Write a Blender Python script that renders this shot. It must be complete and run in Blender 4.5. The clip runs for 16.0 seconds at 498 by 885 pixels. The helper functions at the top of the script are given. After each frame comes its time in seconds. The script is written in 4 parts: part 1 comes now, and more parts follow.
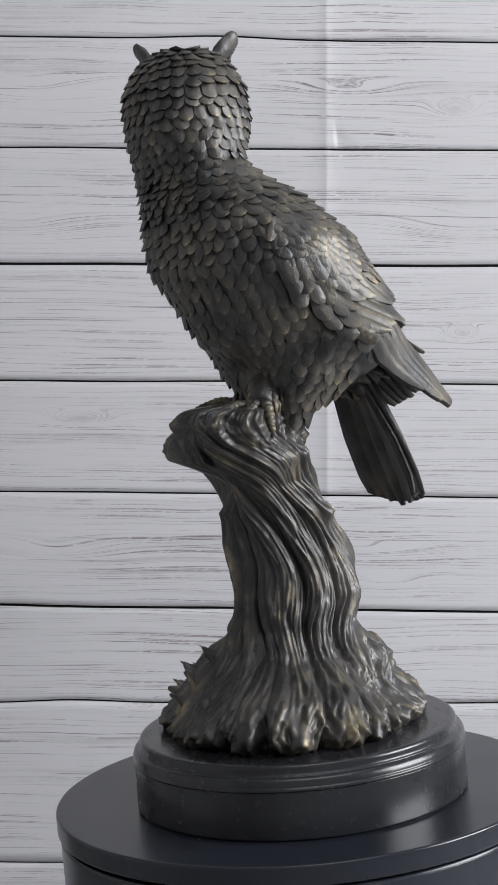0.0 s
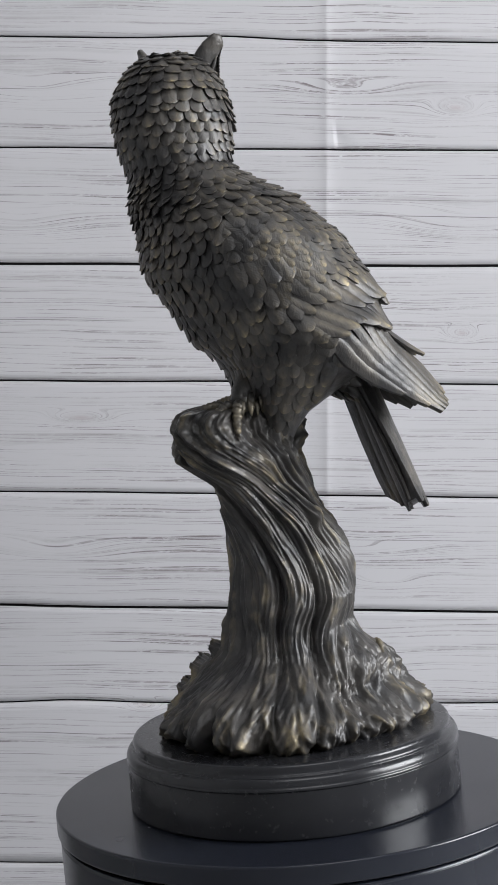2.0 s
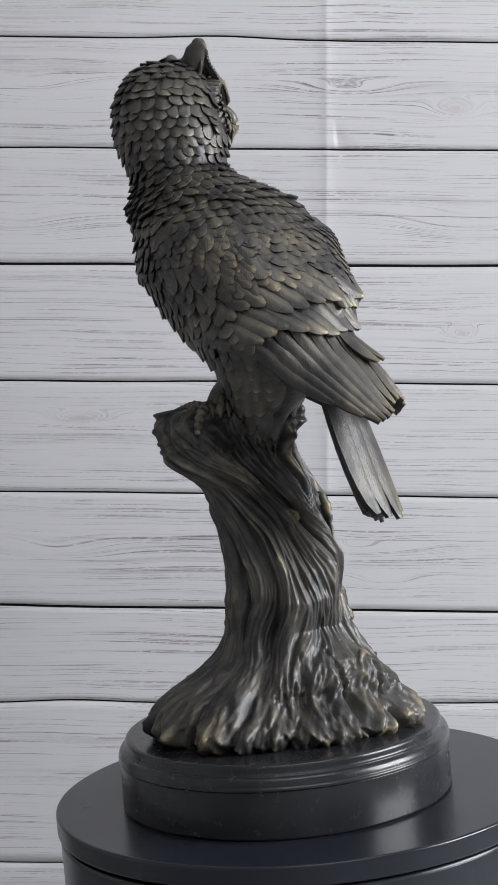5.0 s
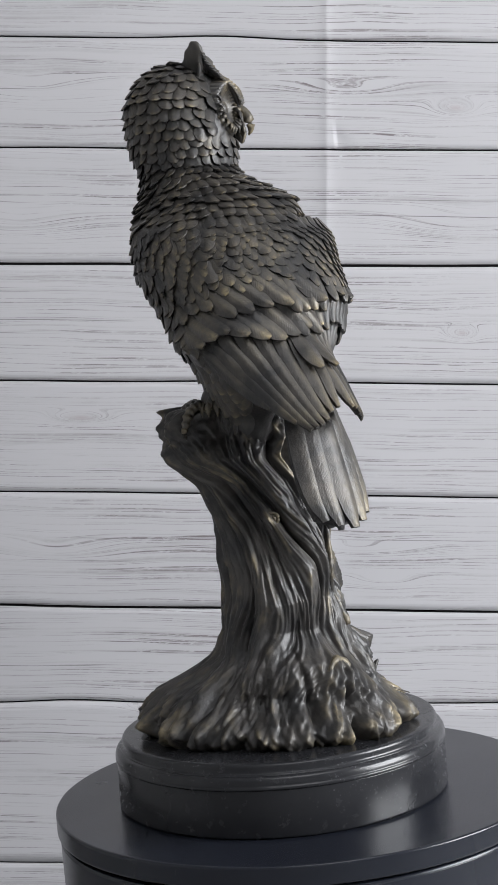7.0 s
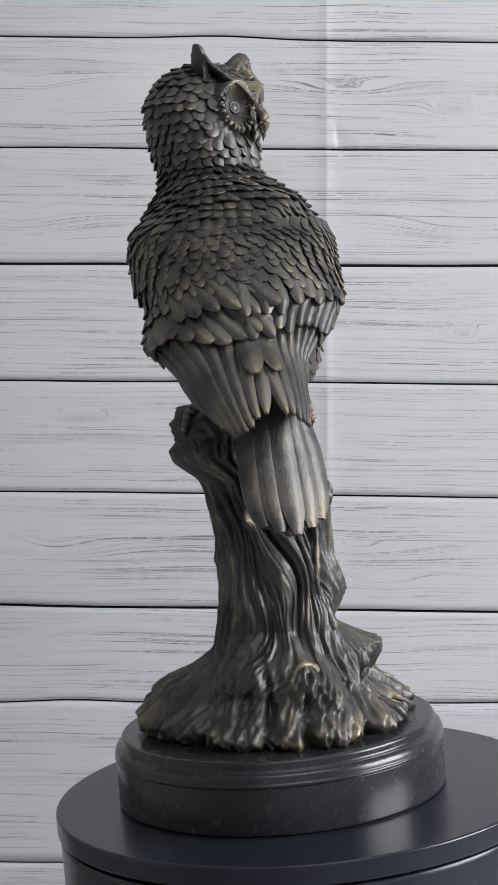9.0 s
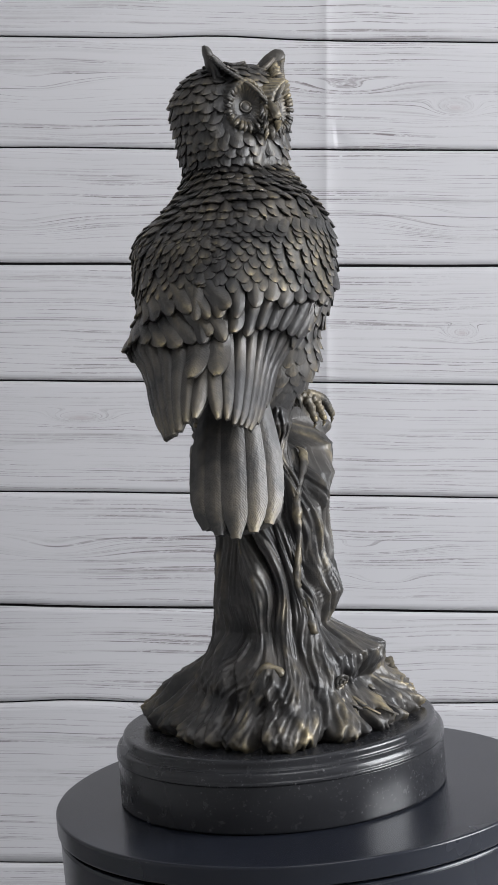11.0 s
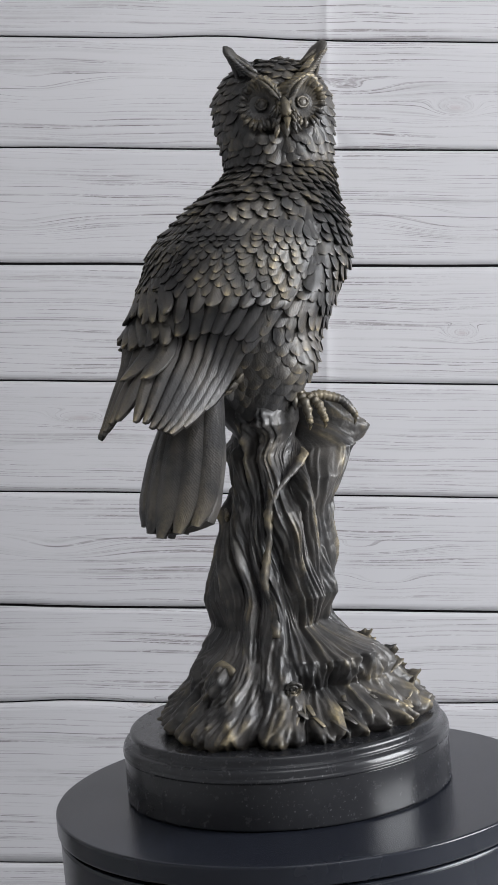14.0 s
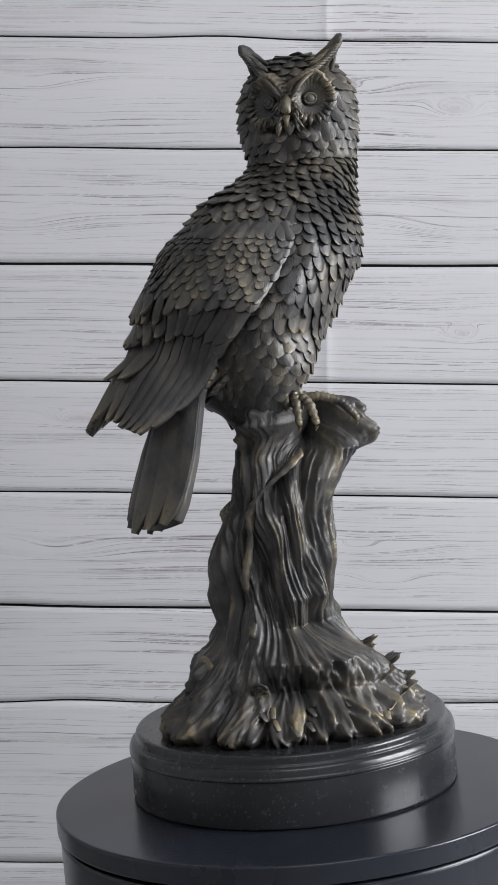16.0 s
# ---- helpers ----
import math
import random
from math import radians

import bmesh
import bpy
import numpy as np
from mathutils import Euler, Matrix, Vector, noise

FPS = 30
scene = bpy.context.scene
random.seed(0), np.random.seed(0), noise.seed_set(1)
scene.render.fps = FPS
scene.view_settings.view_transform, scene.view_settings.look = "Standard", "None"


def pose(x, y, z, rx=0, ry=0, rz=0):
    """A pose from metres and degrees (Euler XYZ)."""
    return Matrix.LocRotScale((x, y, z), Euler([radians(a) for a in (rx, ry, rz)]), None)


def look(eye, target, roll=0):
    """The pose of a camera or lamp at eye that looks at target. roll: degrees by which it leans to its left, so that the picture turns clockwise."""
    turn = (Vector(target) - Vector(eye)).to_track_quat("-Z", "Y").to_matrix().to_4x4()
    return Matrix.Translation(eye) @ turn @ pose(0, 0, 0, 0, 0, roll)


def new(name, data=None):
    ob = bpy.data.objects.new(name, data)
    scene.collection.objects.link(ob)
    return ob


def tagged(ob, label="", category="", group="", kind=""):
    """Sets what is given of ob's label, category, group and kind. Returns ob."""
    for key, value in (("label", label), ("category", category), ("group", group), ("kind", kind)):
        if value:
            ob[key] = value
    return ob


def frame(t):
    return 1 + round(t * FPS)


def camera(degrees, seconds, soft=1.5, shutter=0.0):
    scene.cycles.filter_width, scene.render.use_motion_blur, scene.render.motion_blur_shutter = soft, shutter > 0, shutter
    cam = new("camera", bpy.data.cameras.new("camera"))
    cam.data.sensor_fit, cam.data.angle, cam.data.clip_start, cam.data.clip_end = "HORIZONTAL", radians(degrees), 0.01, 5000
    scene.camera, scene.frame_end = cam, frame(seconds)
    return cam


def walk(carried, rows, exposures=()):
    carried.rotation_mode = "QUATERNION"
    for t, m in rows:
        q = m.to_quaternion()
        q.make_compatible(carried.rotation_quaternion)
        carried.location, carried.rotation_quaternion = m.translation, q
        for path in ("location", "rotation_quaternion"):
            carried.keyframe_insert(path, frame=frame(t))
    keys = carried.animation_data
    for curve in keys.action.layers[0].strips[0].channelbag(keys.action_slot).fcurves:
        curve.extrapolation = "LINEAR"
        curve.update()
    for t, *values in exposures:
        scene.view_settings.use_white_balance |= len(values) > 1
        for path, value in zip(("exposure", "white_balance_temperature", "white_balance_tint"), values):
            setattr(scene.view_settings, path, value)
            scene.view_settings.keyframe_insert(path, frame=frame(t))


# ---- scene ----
# ---------------- camera: stands still on a support, leaning a little ----------------
cam = camera(16.735, 16.0, soft=0.8)
EYE = Vector((0.0, -1.0, 0.410))
YAW, PITCH = radians(-0.699), radians(-4.646)
AIM = EYE + Vector((math.sin(YAW) * math.cos(PITCH), math.cos(YAW) * math.cos(PITCH), math.sin(PITCH)))
walk(cam, [(0.0, look(EYE, AIM, -5.03)), (16.0, look(EYE, AIM, -5.03))], exposures=[(0.0, 0.0, 6500, 10), (16.0, 0.0, 6500, 10)])

FLOOR = -0.40          # floor height; the turning disc's top is at 0.12
DISC_TOP = 0.12
BACK_Y = 0.60          # hanging printed sheet behind the subject


def turn(t):
    """Degrees by which the disc has turned at t seconds (0 near the middle of the clip)."""
    return -88.2 * (t - 8.0) / 8.0


# ---------------- light ----------------
world = bpy.data.worlds.new("world")
scene.world = world
world.use_nodes = True
wn = world.node_tree.nodes
sky = wn.new("ShaderNodeTexSky")
sky.sky_type, sky.sun_disc = "NISHITA", False
sky.sun_elevation, sky.sun_rotation = radians(35), radians(130)
wn["Background"].inputs["Strength"].default_value = 0.12
world.node_tree.links.new(sky.outputs["Color"], wn["Background"].inputs["Color"])


def area_light(name, eye, target, sx, sy, power, colour):
    d = bpy.data.lights.new(name, "AREA")
    d.shape, d.size, d.size_y, d.energy, d.color = "RECTANGLE", sx, sy, power, colour
    ob = new(name, d)
    ob.matrix_world = look(eye, target)
    return ob


# daylight in the window's opening, and an added overhead fill with no fixture
area_light("window_daylight", (1.86, -0.50, 0.78), (0.0, 0.05, 0.30), 1.1, 1.0, 74, (0.95, 0.97, 1.0))
area_light("overhead_fill_light", (0.30, -0.95, 1.93), (0.05, 0.0, 0.10), 1.1, 0.8, 11, (0.97, 0.98, 1.0))

# ---------------- materials ----------------


def material(name):
    m = bpy.data.materials.new(name)
    m.use_nodes = True
    nt = m.node_tree
    return m, nt, nt.nodes["Principled BSDF"]


def node(nt, kind, **values):
    n = nt.nodes.new(kind)
    for key, value in values.items():
        n.inputs[key.replace("_", " ")].default_value = value
    return n


def math_node(nt, op, a, b=None, clamp=False):
    n = nt.nodes.new("ShaderNodeMath")
    n.operation, n.use_clamp = op, clamp
    for i, v in enumerate((a, b)):
        if v is None:
            continue
        if isinstance(v, (int, float)):
            n.inputs[i].default_value = v
        else:
            nt.links.new(v, n.inputs[i])
    return n.outputs[0]


def mixed(nt, factor, a, b, mode="MIX"):
    n = nt.nodes.new("ShaderNodeMix")
    n.data_type, n.blend_type = "RGBA", mode
    for sock, v in ((n.inputs[0], factor), (n.inputs[6], a), (n.inputs[7], b)):
        if isinstance(v, (int, float)):
            sock.default_value = v
        elif isinstance(v, tuple):
            sock.default_value = (*v, 1) if len(v) == 3 else v
        else:
            nt.links.new(v, sock)
    return n.outputs[2]


def ramp(nt, fac, *stops):
    n = nt.nodes.new("ShaderNodeValToRGB")
    while len(n.color_ramp.elements) < len(stops):
        n.color_ramp.elements.new(0.5)
    for e, (pos, v) in zip(n.color_ramp.elements, stops):
        e.position = pos
        e.color = (v, v, v, 1) if isinstance(v, (int, float)) else (*v, 1)
    nt.links.new(fac, n.inputs[0])
    return n.outputs[0]


def coords(nt, scale=(1, 1, 1), rot=(0, 0, 0), loc=(0, 0, 0), kind="Object"):
    tc = nt.nodes.new("ShaderNodeTexCoord")
    mp = nt.nodes.new("ShaderNodeMapping")
    mp.inputs["Scale"].default_value, mp.inputs["Rotation"].default_value, mp.inputs["Location"].default_value = scale, rot, loc
    nt.links.new(tc.outputs[kind], mp.inputs["Vector"])
    return mp.outputs[0]


def noise_tex(nt, vec, scale, detail=4.0, rough=0.55, distortion=0.0):
    n = node(nt, "ShaderNodeTexNoise", Scale=scale, Detail=detail, Roughness=rough, Distortion=distortion)
    nt.links.new(vec, n.inputs["Vector"])
    return n.outputs[0]


def bumped(nt, bsdf, height, strength, distance):
    n = node(nt, "ShaderNodeBump", Strength=strength, Distance=distance)
    nt.links.new(height, n.inputs["Height"])
    nt.links.new(n.outputs[0], bsdf.inputs["Normal"])


def bronze_material():
    """Dark brown patina over bronze, rubbed through to brass on raised edges."""
    m, nt, b = material("patinated_bronze")
    at = nt.nodes.new("ShaderNodeAttribute")
    at.attribute_name = "worn"
    worn = at.outputs["Fac"]
    v = coords(nt)
    blot = noise_tex(nt, v, 38, 5, 0.6)
    fine = noise_tex(nt, v, 420, 3, 0.6)
    base = mixed(nt, ramp(nt, blot, (0.40, 0.0), (0.62, 1.0)), (0.0245, 0.0236, 0.0238), (0.068, 0.062, 0.056))
    rub = math_node(nt, "MULTIPLY", worn, ramp(nt, blot, (0.42, 0.06), (0.64, 1.0)), clamp=True)
    rub = math_node(nt, "MULTIPLY", rub, ramp(nt, fine, (0.3, 0.35), (0.6, 1.0)), clamp=True)
    col = mixed(nt, rub, base, (0.44, 0.36, 0.21))
    nt.links.new(col, b.inputs["Base Color"])
    nt.links.new(ramp(nt, rub, (0.0, 0.15), (1.0, 0.80)), b.inputs["Metallic"])
    nt.links.new(ramp(nt, fine, (0.25, 0.36), (0.75, 0.54)), b.inputs["Roughness"])
    b.inputs["Specular IOR Level"].default_value = 0.6
    # barbs of the feathers, from the feather's own length and width
    uv = nt.nodes.new("ShaderNodeUVMap")
    uv.uv_map = "feather"
    sep = nt.nodes.new("ShaderNodeSeparateXYZ")
    nt.links.new(uv.outputs[0], sep.inputs[0])
    across = math_node(nt, "ABSOLUTE", sep.outputs[0])
    ph = math_node(nt, "SUBTRACT", sep.outputs[1], math_node(nt, "MULTIPLY", across, 0.9))
    barbs = math_node(nt, "SINE", math_node(nt, "ADD", math_node(nt, "MULTIPLY", ph, 3600.0), math_node(nt, "MULTIPLY", noise_tex(nt, v, 150, 2, 0.5), 9.0)))
    height = math_node(nt, "ADD", math_node(nt, "MULTIPLY", barbs, math_node(nt, "MULTIPLY", blot, 0.05)), math_node(nt, "MULTIPLY", fine, 0.35))
    chisel = noise_tex(nt, coords(nt, (1, 1, 0.35)), 300, 4, 0.65)
    height = math_node(nt, "ADD", height, math_node(nt, "MULTIPLY", chisel, 0.5))
    bumped(nt, b, height, 0.8, 0.0009)
    return m


def stone_material():
    m, nt, b = material("black_marble")
    v = coords(nt)
    big = noise_tex(nt, v, 14, 5, 0.6)
    speck = noise_tex(nt, v, 620, 2, 0.5)
    dust = noise_tex(nt, v, 160, 6, 0.7)
    base = mixed(nt, ramp(nt, big, (0.35, 0.0), (0.7, 1.0)), (0.0130, 0.0134, 0.0155), (0.0230, 0.0235, 0.0265))
    spots = math_node(nt, "MULTIPLY", ramp(nt, speck, (0.66, 0.0), (0.74, 1.0)), ramp(nt, big, (0.50, 0.0), (0.62, 1.0)), clamp=True)
    nt.links.new(mixed(nt, math_node(nt, "MULTIPLY", spots, 0.5), base, (0.22, 0.22, 0.23)), b.inputs["Base Color"])
    nt.links.new(ramp(nt, dust, (0.3, 0.17), (0.75, 0.32)), b.inputs["Roughness"])
    b.inputs["Specular IOR Level"].default_value = 0.42
    bumped(nt, b, dust, 0.08, 0.0004)
    return m


def lacquer_material():
    m, nt, b = material("black_lacquer")
    v = coords(nt)
    big = noise_tex(nt, v, 9, 4, 0.6)
    scr = noise_tex(nt, coords(nt, (1, 9, 1), (0, 0, 0.7)), 130, 3, 0.6)
    dust = noise_tex(nt, v, 700, 2, 0.5)
    base = mixed(nt, big, (0.0095, 0.0110, 0.0165), (0.0160, 0.0185, 0.0265))
    marks = math_node(nt, "MULTIPLY", ramp(nt, scr, (0.70, 0.0), (0.78, 1.0)), 0.22)
    marks = math_node(nt, "MAXIMUM", marks, math_node(nt, "MULTIPLY", ramp(nt, dust, (0.74, 0.0), (0.80, 1.0)), 0.25))
    nt.links.new(mixed(nt, marks, base, (0.16, 0.165, 0.18)), b.inputs["Base Color"])
    nt.links.new(ramp(nt, big, (0.3, 0.19), (0.7, 0.29)), b.inputs["Roughness"])
    b.inputs["Specular IOR Level"].default_value = 0.42
    bumped(nt, b, scr, 0.04, 0.0003)
    return m


def plank_material():
    """Whitewashed boards: fine grey grain along the board that flows round knots."""
    m, nt, b = material("whitewashed_board_print")
    tc = nt.nodes.new("ShaderNodeTexCoord")
    sep = nt.nodes.new("ShaderNodeSeparateXYZ")
    nt.links.new(tc.outputs["Object"], sep.inputs[0])
    x, z = sep.outputs[0], sep.outputs[2]
    z = math_node(nt, "ADD", z, math_node(nt, "MULTIPLY", x, 0.098))      # along the boards, which hang askew
    lift = None
    core = None
    for kx, kz, rx, rz, amp in KNOTS:
        dx = math_node(nt, "DIVIDE", math_node(nt, "SUBTRACT", x, kx), rx)
        dz = math_node(nt, "DIVIDE", math_node(nt, "SUBTRACT", z, kz), rz)
        d2 = math_node(nt, "ADD", math_node(nt, "MULTIPLY", dx, dx), math_node(nt, "MULTIPLY", dz, dz))
        g = math_node(nt, "EXPONENT", math_node(nt, "MULTIPLY", d2, -1.0))
        h = math_node(nt, "MULTIPLY", g, amp)
        lift = h if lift is None else math_node(nt, "ADD", lift, h)
        if amp > 0.012:
            c = math_node(nt, "EXPONENT", math_node(nt, "MULTIPLY", d2, -9.0))
            core = c if core is None else math_node(nt, "ADD", core, c)
    comb = nt.nodes.new("ShaderNodeCombineXYZ")
    nt.links.new(math_node(nt, "MULTIPLY", x, 2.2), comb.inputs[0])
    wob = noise_tex(nt, coords(nt, (5, 1, 9)), 1.0, 2)
    zz = math_node(nt, "ADD", math_node(nt, "ADD", z, lift), math_node(nt, "MULTIPLY", wob, 0.012))
    zz2 = math_node(nt, "ADD", z, math_node(nt, "MULTIPLY", math_node(nt, "SUBTRACT", wob, 0.5), 0.006))
    nt.links.new(math_node(nt, "MULTIPLY", zz, 230.0), comb.inputs[2])
    grain = noise_tex(nt, comb.outputs[0], 1.0, 5, 0.62)
    comb2 = nt.nodes.new("ShaderNodeCombineXYZ")
    nt.links.new(math_node(nt, "MULTIPLY", x, 4.5), comb2.inputs[0])
    nt.links.new(math_node(nt, "MULTIPLY", zz, 820.0), comb2.inputs[2])
    hair = noise_tex(nt, comb2.outputs[0], 1.0, 3, 0.6)
    patch = noise_tex(nt, coords(nt, (3.5, 1, 14)), 1.6, 4, 0.6)
    lines = math_node(nt, "MULTIPLY", ramp(nt, grain, (0.54, 0.0), (0.66, 1.0)), ramp(nt, patch, (0.38, 0.15), (0.56, 1.0)), clamp=True)
    thin = math_node(nt, "MULTIPLY", ramp(nt, hair, (0.560, 0.0), (0.630, 1.0)), ramp(nt, patch, (0.38, 0.28), (0.58, 1.0)), clamp=True)
    broken = ramp(nt, noise_tex(nt, coords(nt, (140, 1, 420)), 1.0, 3, 0.7), (0.33, 0.0), (0.49, 1.0))
    thin = math_node(nt, "MULTIPLY", thin, broken)
    lines = math_node(nt, "MULTIPLY", lines, math_node(nt, "ADD", 0.45, math_node(nt, "MULTIPLY", broken, 0.55)))
    crack = None
    for cz, cw in ((0.4935, 0.0006), (0.392, 0.0005), (0.275, 0.0003), (0.6085, 0.0004), (0.185, 0.0004), (0.060, 0.0004), (-0.005, 0.0006), (-0.045, 0.0006), (0.5085, 0.0004), (0.163, 0.0004)):
        d = math_node(nt, "ABSOLUTE", math_node(nt, "SUBTRACT", zz2, cz))
        c = math_node(nt, "SUBTRACT", 1.0, math_node(nt, "DIVIDE", d, cw), clamp=True)
        crack = c if crack is None else math_node(nt, "MAXIMUM", crack, c)
    crack = math_node(nt, "MULTIPLY", crack, ramp(nt, noise_tex(nt, coords(nt, (7, 1, 16)), 1.0, 3, 0.6), (0.44, 0.0), (0.54, 1.0)))
    tone = noise_tex(nt, coords(nt, (2.2, 1, 9)), 1.0, 3, 0.5)
    base = mixed(nt, tone, (0.424, 0.420, 0.438), (0.494, 0.487, 0.503))
    col = mixed(nt, math_node(nt, "MULTIPLY", lines, 0.48), base, (0.24, 0.225, 0.232))
    col = mixed(nt, math_node(nt, "MULTIPLY", thin, 0.95), col, (0.16, 0.140, 0.146))
    col = mixed(nt, math_node(nt, "MULTIPLY", core, 0.35, clamp=True), col, (0.30, 0.22, 0.23))
    col = mixed(nt, math_node(nt, "MULTIPLY", crack, 0.9), col, (0.10, 0.085, 0.09))
    nt.links.new(col, b.inputs["Base Color"])
    b.inputs["Roughness"].default_value = 0.62
    b.inputs["Specular IOR Level"].default_value = 0.3
    bumped(nt, b, tone, 0.05, 0.002)
    return m


def plain_material(name, a, c, rough, scale=20):
    m, nt, b = material(name)
    n = noise_tex(nt, coords(nt), scale, 5, 0.6)
    nt.links.new(mixed(nt, n, a, c), b.inputs["Base Color"])
    b.inputs["Roughness"].default_value = rough
    bumped(nt, b, n, 0.1, 0.002)
    return m


# knots in the boards: x, height along the board, reach along and across, how far the grain bends
KNOTS = [(0.19, 0.384, 0.013, 0.006, 0.030), (-0.176, 0.300, 0.030, 0.006, 0.018), (0.10, 0.6105, 0.055, 0.009, 0.012),
         (-0.19, 0.608, 0.060, 0.014, 0.012), (0.075, 0.176, 0.070, 0.010, 0.012), (-0.215, 0.172, 0.060, 0.014, 0.012),
         (-0.142, 0.023, 0.012, 0.005, 0.030), (0.20, 0.595, 0.018, 0.007, 0.028), (0.20, 0.487, 0.060, 0.016, 0.012),
         (-0.22, 0.48, 0.07, 0.018, 0.012), (0.10, 0.147, 0.03, 0.006, 0.008)]

BRONZE = bronze_material()
STONE = stone_material()
LACQUER = lacquer_material()
BOARD = plank_material()
GAP = plain_material("dark_joint_and_gap_shade", (0.003, 0.003, 0.004), (0.006, 0.005, 0.006), 0.95)
WALL = plain_material("grey_wall_paint", (0.46, 0.46, 0.465), (0.51, 0.51, 0.51), 0.85, 8)
FLOORING = plain_material("grey_floor", (0.32, 0.32, 0.325), (0.40, 0.40, 0.40), 0.85, 14)
CEILING = plain_material("pale_ceiling_paint", (0.46, 0.46, 0.47), (0.52, 0.52, 0.52), 0.9, 6)


def mesh_object(name, verts, faces, mat, parent=None, smooth=True):
    me = bpy.data.meshes.new(name)
    me.from_pydata([tuple(map(float, v)) for v in verts], [], [tuple(map(int, f)) for f in faces])
    me.materials.append(mat)
    if smooth:
        me.shade_smooth()
    me.update()
    ob = new(name, me)
    if parent is not None:
        ob.parent = parent
    return ob


def part(name, bm, mat, parent=None, label=""):
    me = bpy.data.meshes.new(name)
    bmesh.ops.recalc_face_normals(bm, faces=bm.faces)
    bm.to_mesh(me)
    bm.free()
    me.materials.append(mat)
    ob = new(name, me)
    if parent is not None:
        ob.parent = parent
    return tagged(ob, label) if label else ob


def box_bm(x0, x1, y0, y1, z0, z1):
    bm = bmesh.new()
    bmesh.ops.create_cube(bm, size=1.0, matrix=Matrix.LocRotScale(((x0 + x1) / 2, (y0 + y1) / 2, (z0 + z1) / 2), None, (x1 - x0, y1 - y0, z1 - z0)))
    return bm


# ---------------- the room ----------------
def build_room():
    t = 0.1
    x0, x1, y0, y1, top = -1.7, 1.9, -2.2, 1.3, 2.0
    tagged(part("floor", box_bm(x0 - t, x1 + t, y0 - t, y1 + t, FLOOR - t, FLOOR), FLOORING), "plain matt grey floor under the pedestal", "floor", kind="structure")
    tagged(part("ceiling", box_bm(x0 - t, x1 + t, y0 - t, y1 + t, top, top + t), CEILING), "plain pale grey painted ceiling", "ceiling", kind="structure")
    tagged(part("wall_north", box_bm(x0 - t, x1 + t, y1, y1 + t, FLOOR, top), WALL), "plain grey wall behind the backdrop", "wall", kind="structure")
    tagged(part("wall_south", box_bm(x0 - t, x1 + t, y0 - t, y0, FLOOR, top), WALL), "plain grey wall", "wall", kind="structure")
    tagged(part("wall_west", box_bm(x0 - t, x0, y0, y1, FLOOR, top), WALL), "plain grey wall", "wall", kind="structure")
    # east wall with the window's opening
    wy0, wy1, wz0, wz1 = -1.15, 0.15, 0.21, 1.35
    east = new("wall_east")
    tagged(east, "plain grey wall with a window opening", "wall", kind="structure")
    for n, a in (("wall_below", (x1, x1 + t, y0, y1, FLOOR, wz0)), ("wall_above", (x1, x1 + t, y0, y1, wz1, top)),
                 ("wall_side", (x1, x1 + t, y0, wy0, wz0, wz1)), ("wall_side", (x1, x1 + t, wy1, y1, wz0, wz1))):
        part(n, box_bm(*a), WALL, east)


# ---------------- the hanging backdrop of boards ----------------
JOINTS = [(0.873, -0.097), (0.765, -0.099), (0.656, -0.100), (0.5549, -0.0939), (0.4466, -0.0925), (0.3354, -0.0978),
          (0.2283, -0.1011), (0.1178, -0.1018), (0.0262, -0.088), (-0.133, -0.095), (-0.242, -0.095), (-0.350, -0.095)]


def joint_z(i, x):
    z0, slope = JOINTS[i]
    z = z0 + slope * x
    if i == 8:
        z += 0.0035 * math.exp(-((x + 0.21) / 0.05) ** 2)
    if i == 2:
        z += 0.0035 * math.exp(-((x + 0.02) / 0.06) ** 2)
    return z + 0.0009 * noise.noise((x * 9.0, i * 7.3, 0.0))


def sheet_y(x, z):
    """Gentle waves of the sheet, with one sharp upright fold and a small dent beside it."""
    fold = 0.078 - 0.082 * (0.56 - z) - (x)
    y = 0.006 * noise.noise((x * 2.2, z * 1.1, 3.0)) + 0.0022 * noise.noise((x * 7.0, z * 3.0, 8.0))
    y -= 0.0016 * math.exp(-abs(fold) / 0.007)
    dx, dz = x - 0.086, z - 0.557
    if dx > 0:
        y += 0.0024 * math.exp(-(dx / 0.012) ** 2 - ((dz + 0.45 * dx) / 0.008) ** 2)
    return BACK_Y + y


